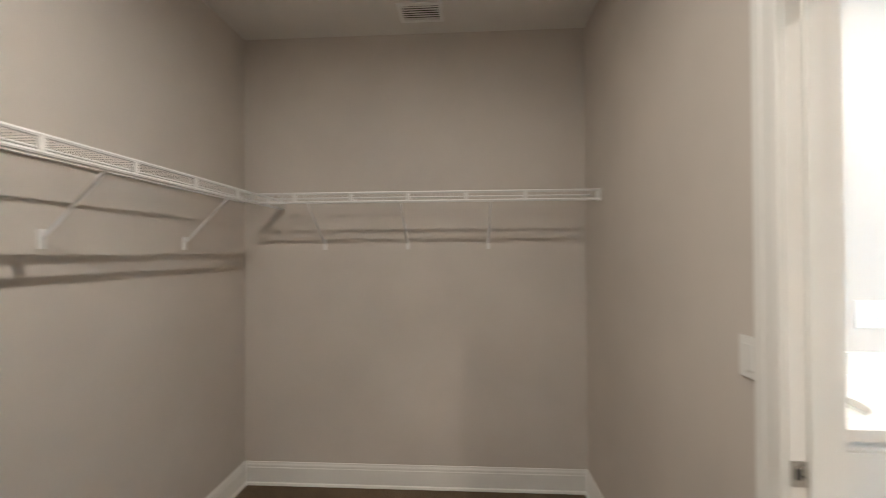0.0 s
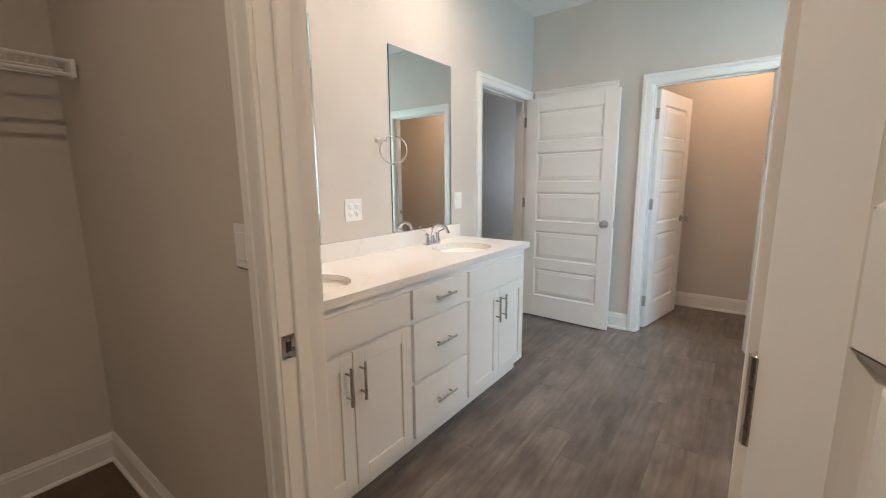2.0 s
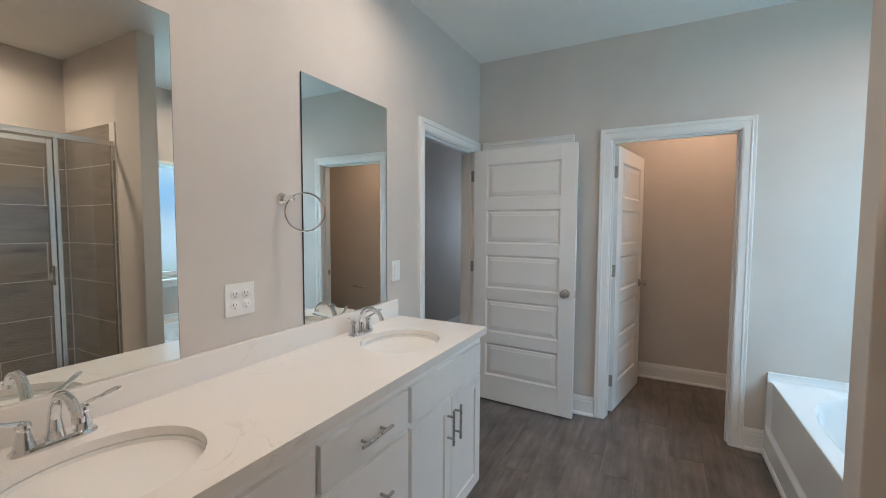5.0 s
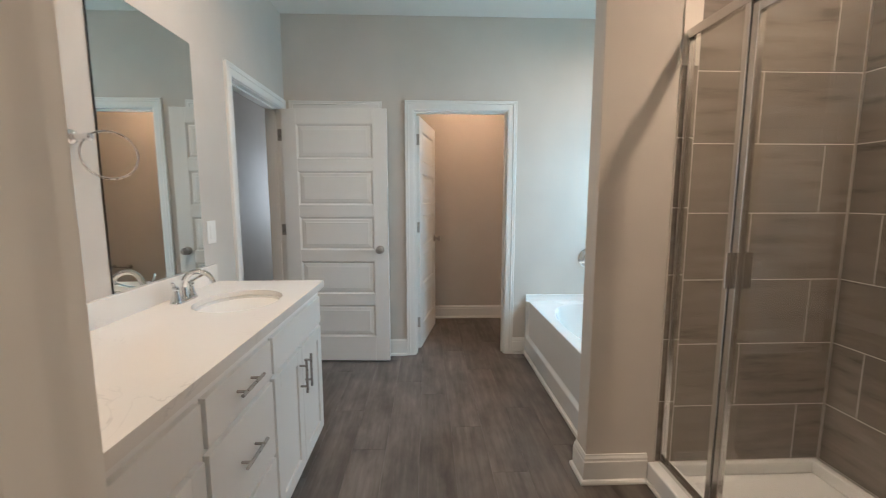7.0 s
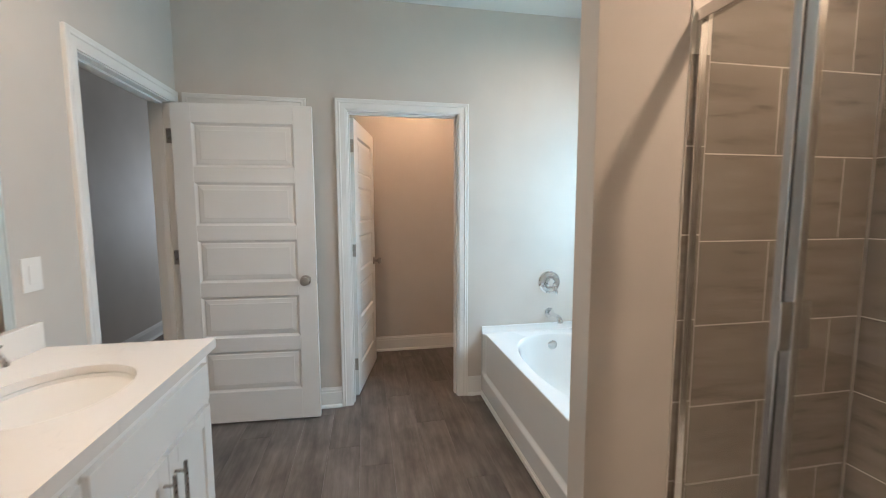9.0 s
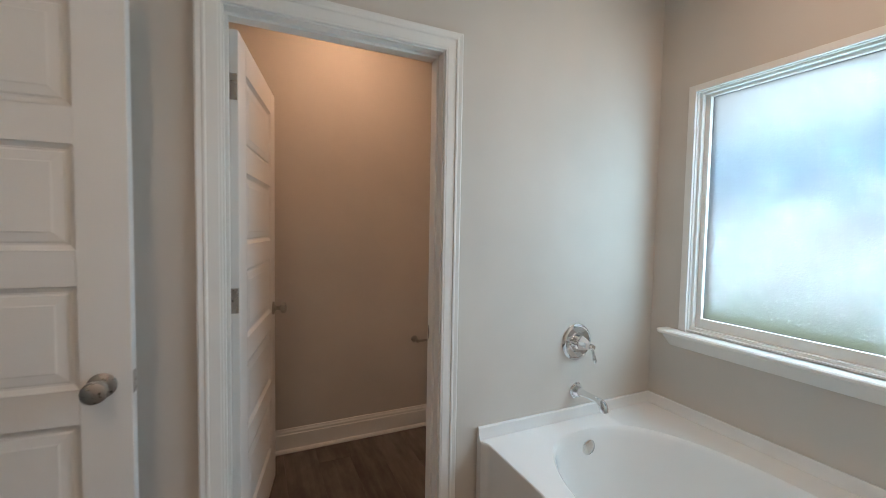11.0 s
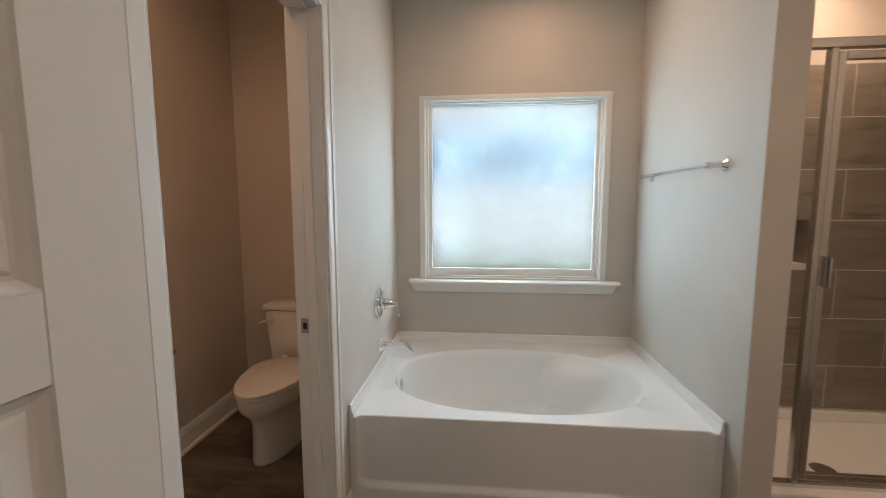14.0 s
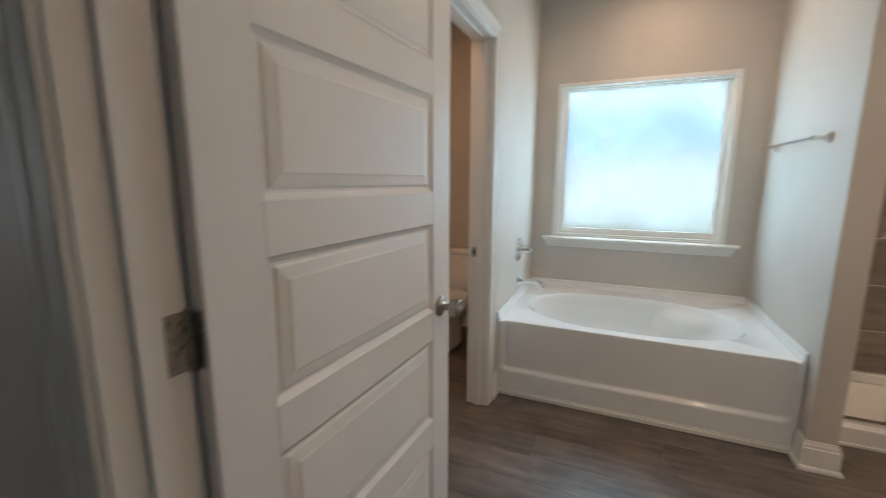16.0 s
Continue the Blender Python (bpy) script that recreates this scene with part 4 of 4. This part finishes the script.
# recessed lamps in the ceiling
for nm, lx, ly, watts in DOWNLIGHTS:
    dl = thing("downlight", "round white recessed ceiling downlight, switched on", "ceiling light", pose(lx, ly, CEIL), group="recessed downlights")
    bm = bmesh.new()
    lathe(bm, [(0.062, 0.0), (0.085, 0.0), (0.086, -0.004), (0.078, -0.009), (0.064, -0.011), (0.060, -0.006)], "z", n=32)
    part("trim_ring", bm, PLASTIC, dl, smooth=True)
    bm = bmesh.new()
    lathe(bm, [(0, -0.001), (0.061, -0.001), (0.061, -0.005), (0, -0.006)], "z", n=32)
    part("lens", bm, LENS, dl, "glowing lens", True)

# ---- shower tiles ----
ROWS = [(0.100, 0.378)] + [(0.378 + 0.2993 * k, 0.6773 + 0.2993 * k) for k in range(6)]
def tile_wall(name, label, axis, plane, sign, s0, s1, joints, hole=None):
    """Running-bond tiles on one shower wall; joints gives one joint's place in even and odd rows."""
    def bx(a0, a1, z0, z1, t0, t1):
        p0, p1 = sorted((plane + sign * t0, plane + sign * t1))
        return (p0, p1, a0, a1, z0, z1) if axis == "y" else (a0, a1, p0, p1, z0, z1)
    rows = [bx(s0, s1, 0.098, 2.172, 0.0005, 0.0080)] if not hole else [bx(s0, hole[0], 0.098, 2.172, 0.0005, 0.008), bx(hole[1], s1, 0.098, 2.172, 0.0005, 0.008), bx(hole[0], hole[1], 0.098, hole[2], 0.0005, 0.008), bx(hole[0], hole[1], hole[3], 2.172, 0.0005, 0.008)]
    w = structure(name, boxes(*rows), GROUT, label, "tiled wall")
    cache = {}
    for k, (z0, z1) in enumerate(ROWS):
        j = joints[k % 2]
        while j > s0:
            j -= 0.61
        edges = [s0]
        while j < s1:
            if j > s0 + 0.012:
                edges.append(j)
            j += 0.61
        edges.append(s1)
        spans = list(zip(edges, edges[1:]))
        if hole and z0 < hole[2] + 0.02 and z1 > hole[2]:
            cut = []
            for a0, a1 in spans:
                if a1 <= hole[0] or a0 >= hole[1]:
                    cut.append((a0, a1))
                else:
                    if a0 < hole[0] - 0.02:
                        cut.append((a0, hole[0]))
                    if a1 > hole[1] + 0.02:
                        cut.append((hole[1], a1))
            spans = cut
        for a0, a1 in spans:
            L, Hh = a1 - a0 - 0.0046, z1 - z0 - 0.0046
            key = (round(L, 3), round(Hh, 3))
            if key not in cache:
                bm = bmesh.new()
                if axis == "y":
                    box(bm, -0.004, 0.004, -L / 2, L / 2, -Hh / 2, Hh / 2)
                else:
                    box(bm, -L / 2, L / 2, -0.004, 0.004, -Hh / 2, Hh / 2)
                me = bpy.data.meshes.new("tile")
                bmesh.ops.recalc_face_normals(bm, faces=bm.faces[:])
                bm.to_mesh(me)
                bm.free()
                me.materials.append(TILE)
                cache[key] = me
            t = new("tile", cache[key])
            t.parent = w
            c, zc = (a0 + a1) / 2, (z0 + z1) / 2
            p = plane + sign * 0.0052
            t.location = (p, c, zc) if axis == "y" else (c, p, zc)
    return w
TL = "taupe wood-look rectangular wall tiles with pale grout"
tile_wall("tile_wall_east", TL, "y", 3.02, -1, -3.090, -1.6485, (-2.085, -1.787), (NY0, NY1, NZ0, NZ1))
tile_wall("tile_wall_wing", TL, "x", -1.635, -1, 2.281, 3.0065, (2.875, 2.570))
tile_wall("tile_wall_south", TL, "x", -3.10, 1, 2.215, 3.0065, (2.805, 2.50))
# narrow edge tiles down the open end of the wing wall's tiling
edging = structure("trim_tile_edge", boxes((2.206, 2.281, -1.6428, -1.6355, 0.098, 2.175)), GROUT, "narrow taupe edge tiles beside the shower glass", "tile trim")
eb = boxes((-0.0363, 0.0363, -0.004, 0.004, -0.1475, 0.1475))
first = link("tile", eb, TILE, edging)
for k in range(6):
    t = first if k == 0 else new("tile", first.data)
    t.parent = edging
    t.location = (2.2430, -1.6402, 0.2520 + 0.2993 * k)
niche = thing("shower_niche", "tiled recessed niche in the shower wall", "niche", kind="structure")
part("back", boxes((3.108, 3.119, NY0, NY1, NZ0, NZ1)), TILE, niche)
part("side", boxes((3.012, 3.108, NY0 - 0.0, NY0 + 0.009, NZ0, NZ1)), TILE, niche)
part("side", boxes((3.012, 3.108, NY1 - 0.009, NY1, NZ0, NZ1)), TILE, niche)
part("top", boxes((3.012, 3.108, NY0 + 0.009, NY1 - 0.009, NZ1 - 0.009, NZ1)), TILE, niche)
part("surround", boxes((3.003, 3.0105, NY0 - 0.045, NY1, NZ1 + 0.001, NZ1 + 0.066), bevel=0.002), TILE, niche)
part("ledge", boxes((3.004, 3.108, NY0 + 0.009, NY1 - 0.009, NZ0, NZ0 + 0.012), bevel=0.002), GROUT, niche, "pale stone ledge")

# ---- plank floor ----
floor = structure("floor", boxes((0.0, 3.02, -3.17, 1.09, -0.0118, -0.0105), (-1.15, 0.0, -2.6, 3.3, -0.0118, -0.0105)), DARKM, "grey-brown wood-look vinyl plank floor", "floor")
rng = random.Random(5)
PW, PL = 0.181, 1.22
cache = {}
def lay(x0, x1, y0, y1):
    if (x1 - x0) < 0.01 or (y1 - y0) < 0.02:
        return
    key = (round(x1 - x0, 3), round(y1 - y0, 2))
    if key not in cache:
        w, l = (x1 - x0) / 2 - 0.0003, (y1 - y0) / 2 - 0.0003
        bm = bmesh.new()
        c = 0.0006
        lo = [(-w, -l), (w, -l), (w, l), (-w, l)]
        rings(bm, [[(x, y, -0.0105) for x, y in lo], [(x, y, -c) for x, y in lo], [(x * (1 - c / w), y * (1 - c / l), 0.0) for x, y in lo]], cap0=False)
        me = bpy.data.meshes.new("plank")
        bmesh.ops.recalc_face_normals(bm, faces=bm.faces[:])
        bm.to_mesh(me)
        bm.free()
        me.materials.append(PLANK)
        cache[key] = me
    p = new("plank", cache[key])
    p.parent = floor
    p.location = ((x0 + x1) / 2, (y0 + y1) / 2, 0)
def lay_region(rx0, rx1, ry0, ry1, keep):
    k = 0
    x = rx0
    while x < rx1 - 0.005:
        xe = min(rx1, x + PW)
        y = ry0 - [0.0, 0.41, 0.82, 0.2, 0.61, 1.02][k % 6]
        while y < ry1:
            a, c = max(y, ry0), min(y + PL, ry1)
            if c - a > 0.02 and keep(x, xe, a, c):
                lay(x, xe, a, c)
            y += PL
        x, k = xe, k + 1
lay_region(0.0, 3.02, -3.17, 1.09, lambda a, b2, c, d: not (a > 2.2 and d < 0.02))
lay_region(-1.15, 0.0, -2.6, 3.3, lambda a, b2, c, d: True)
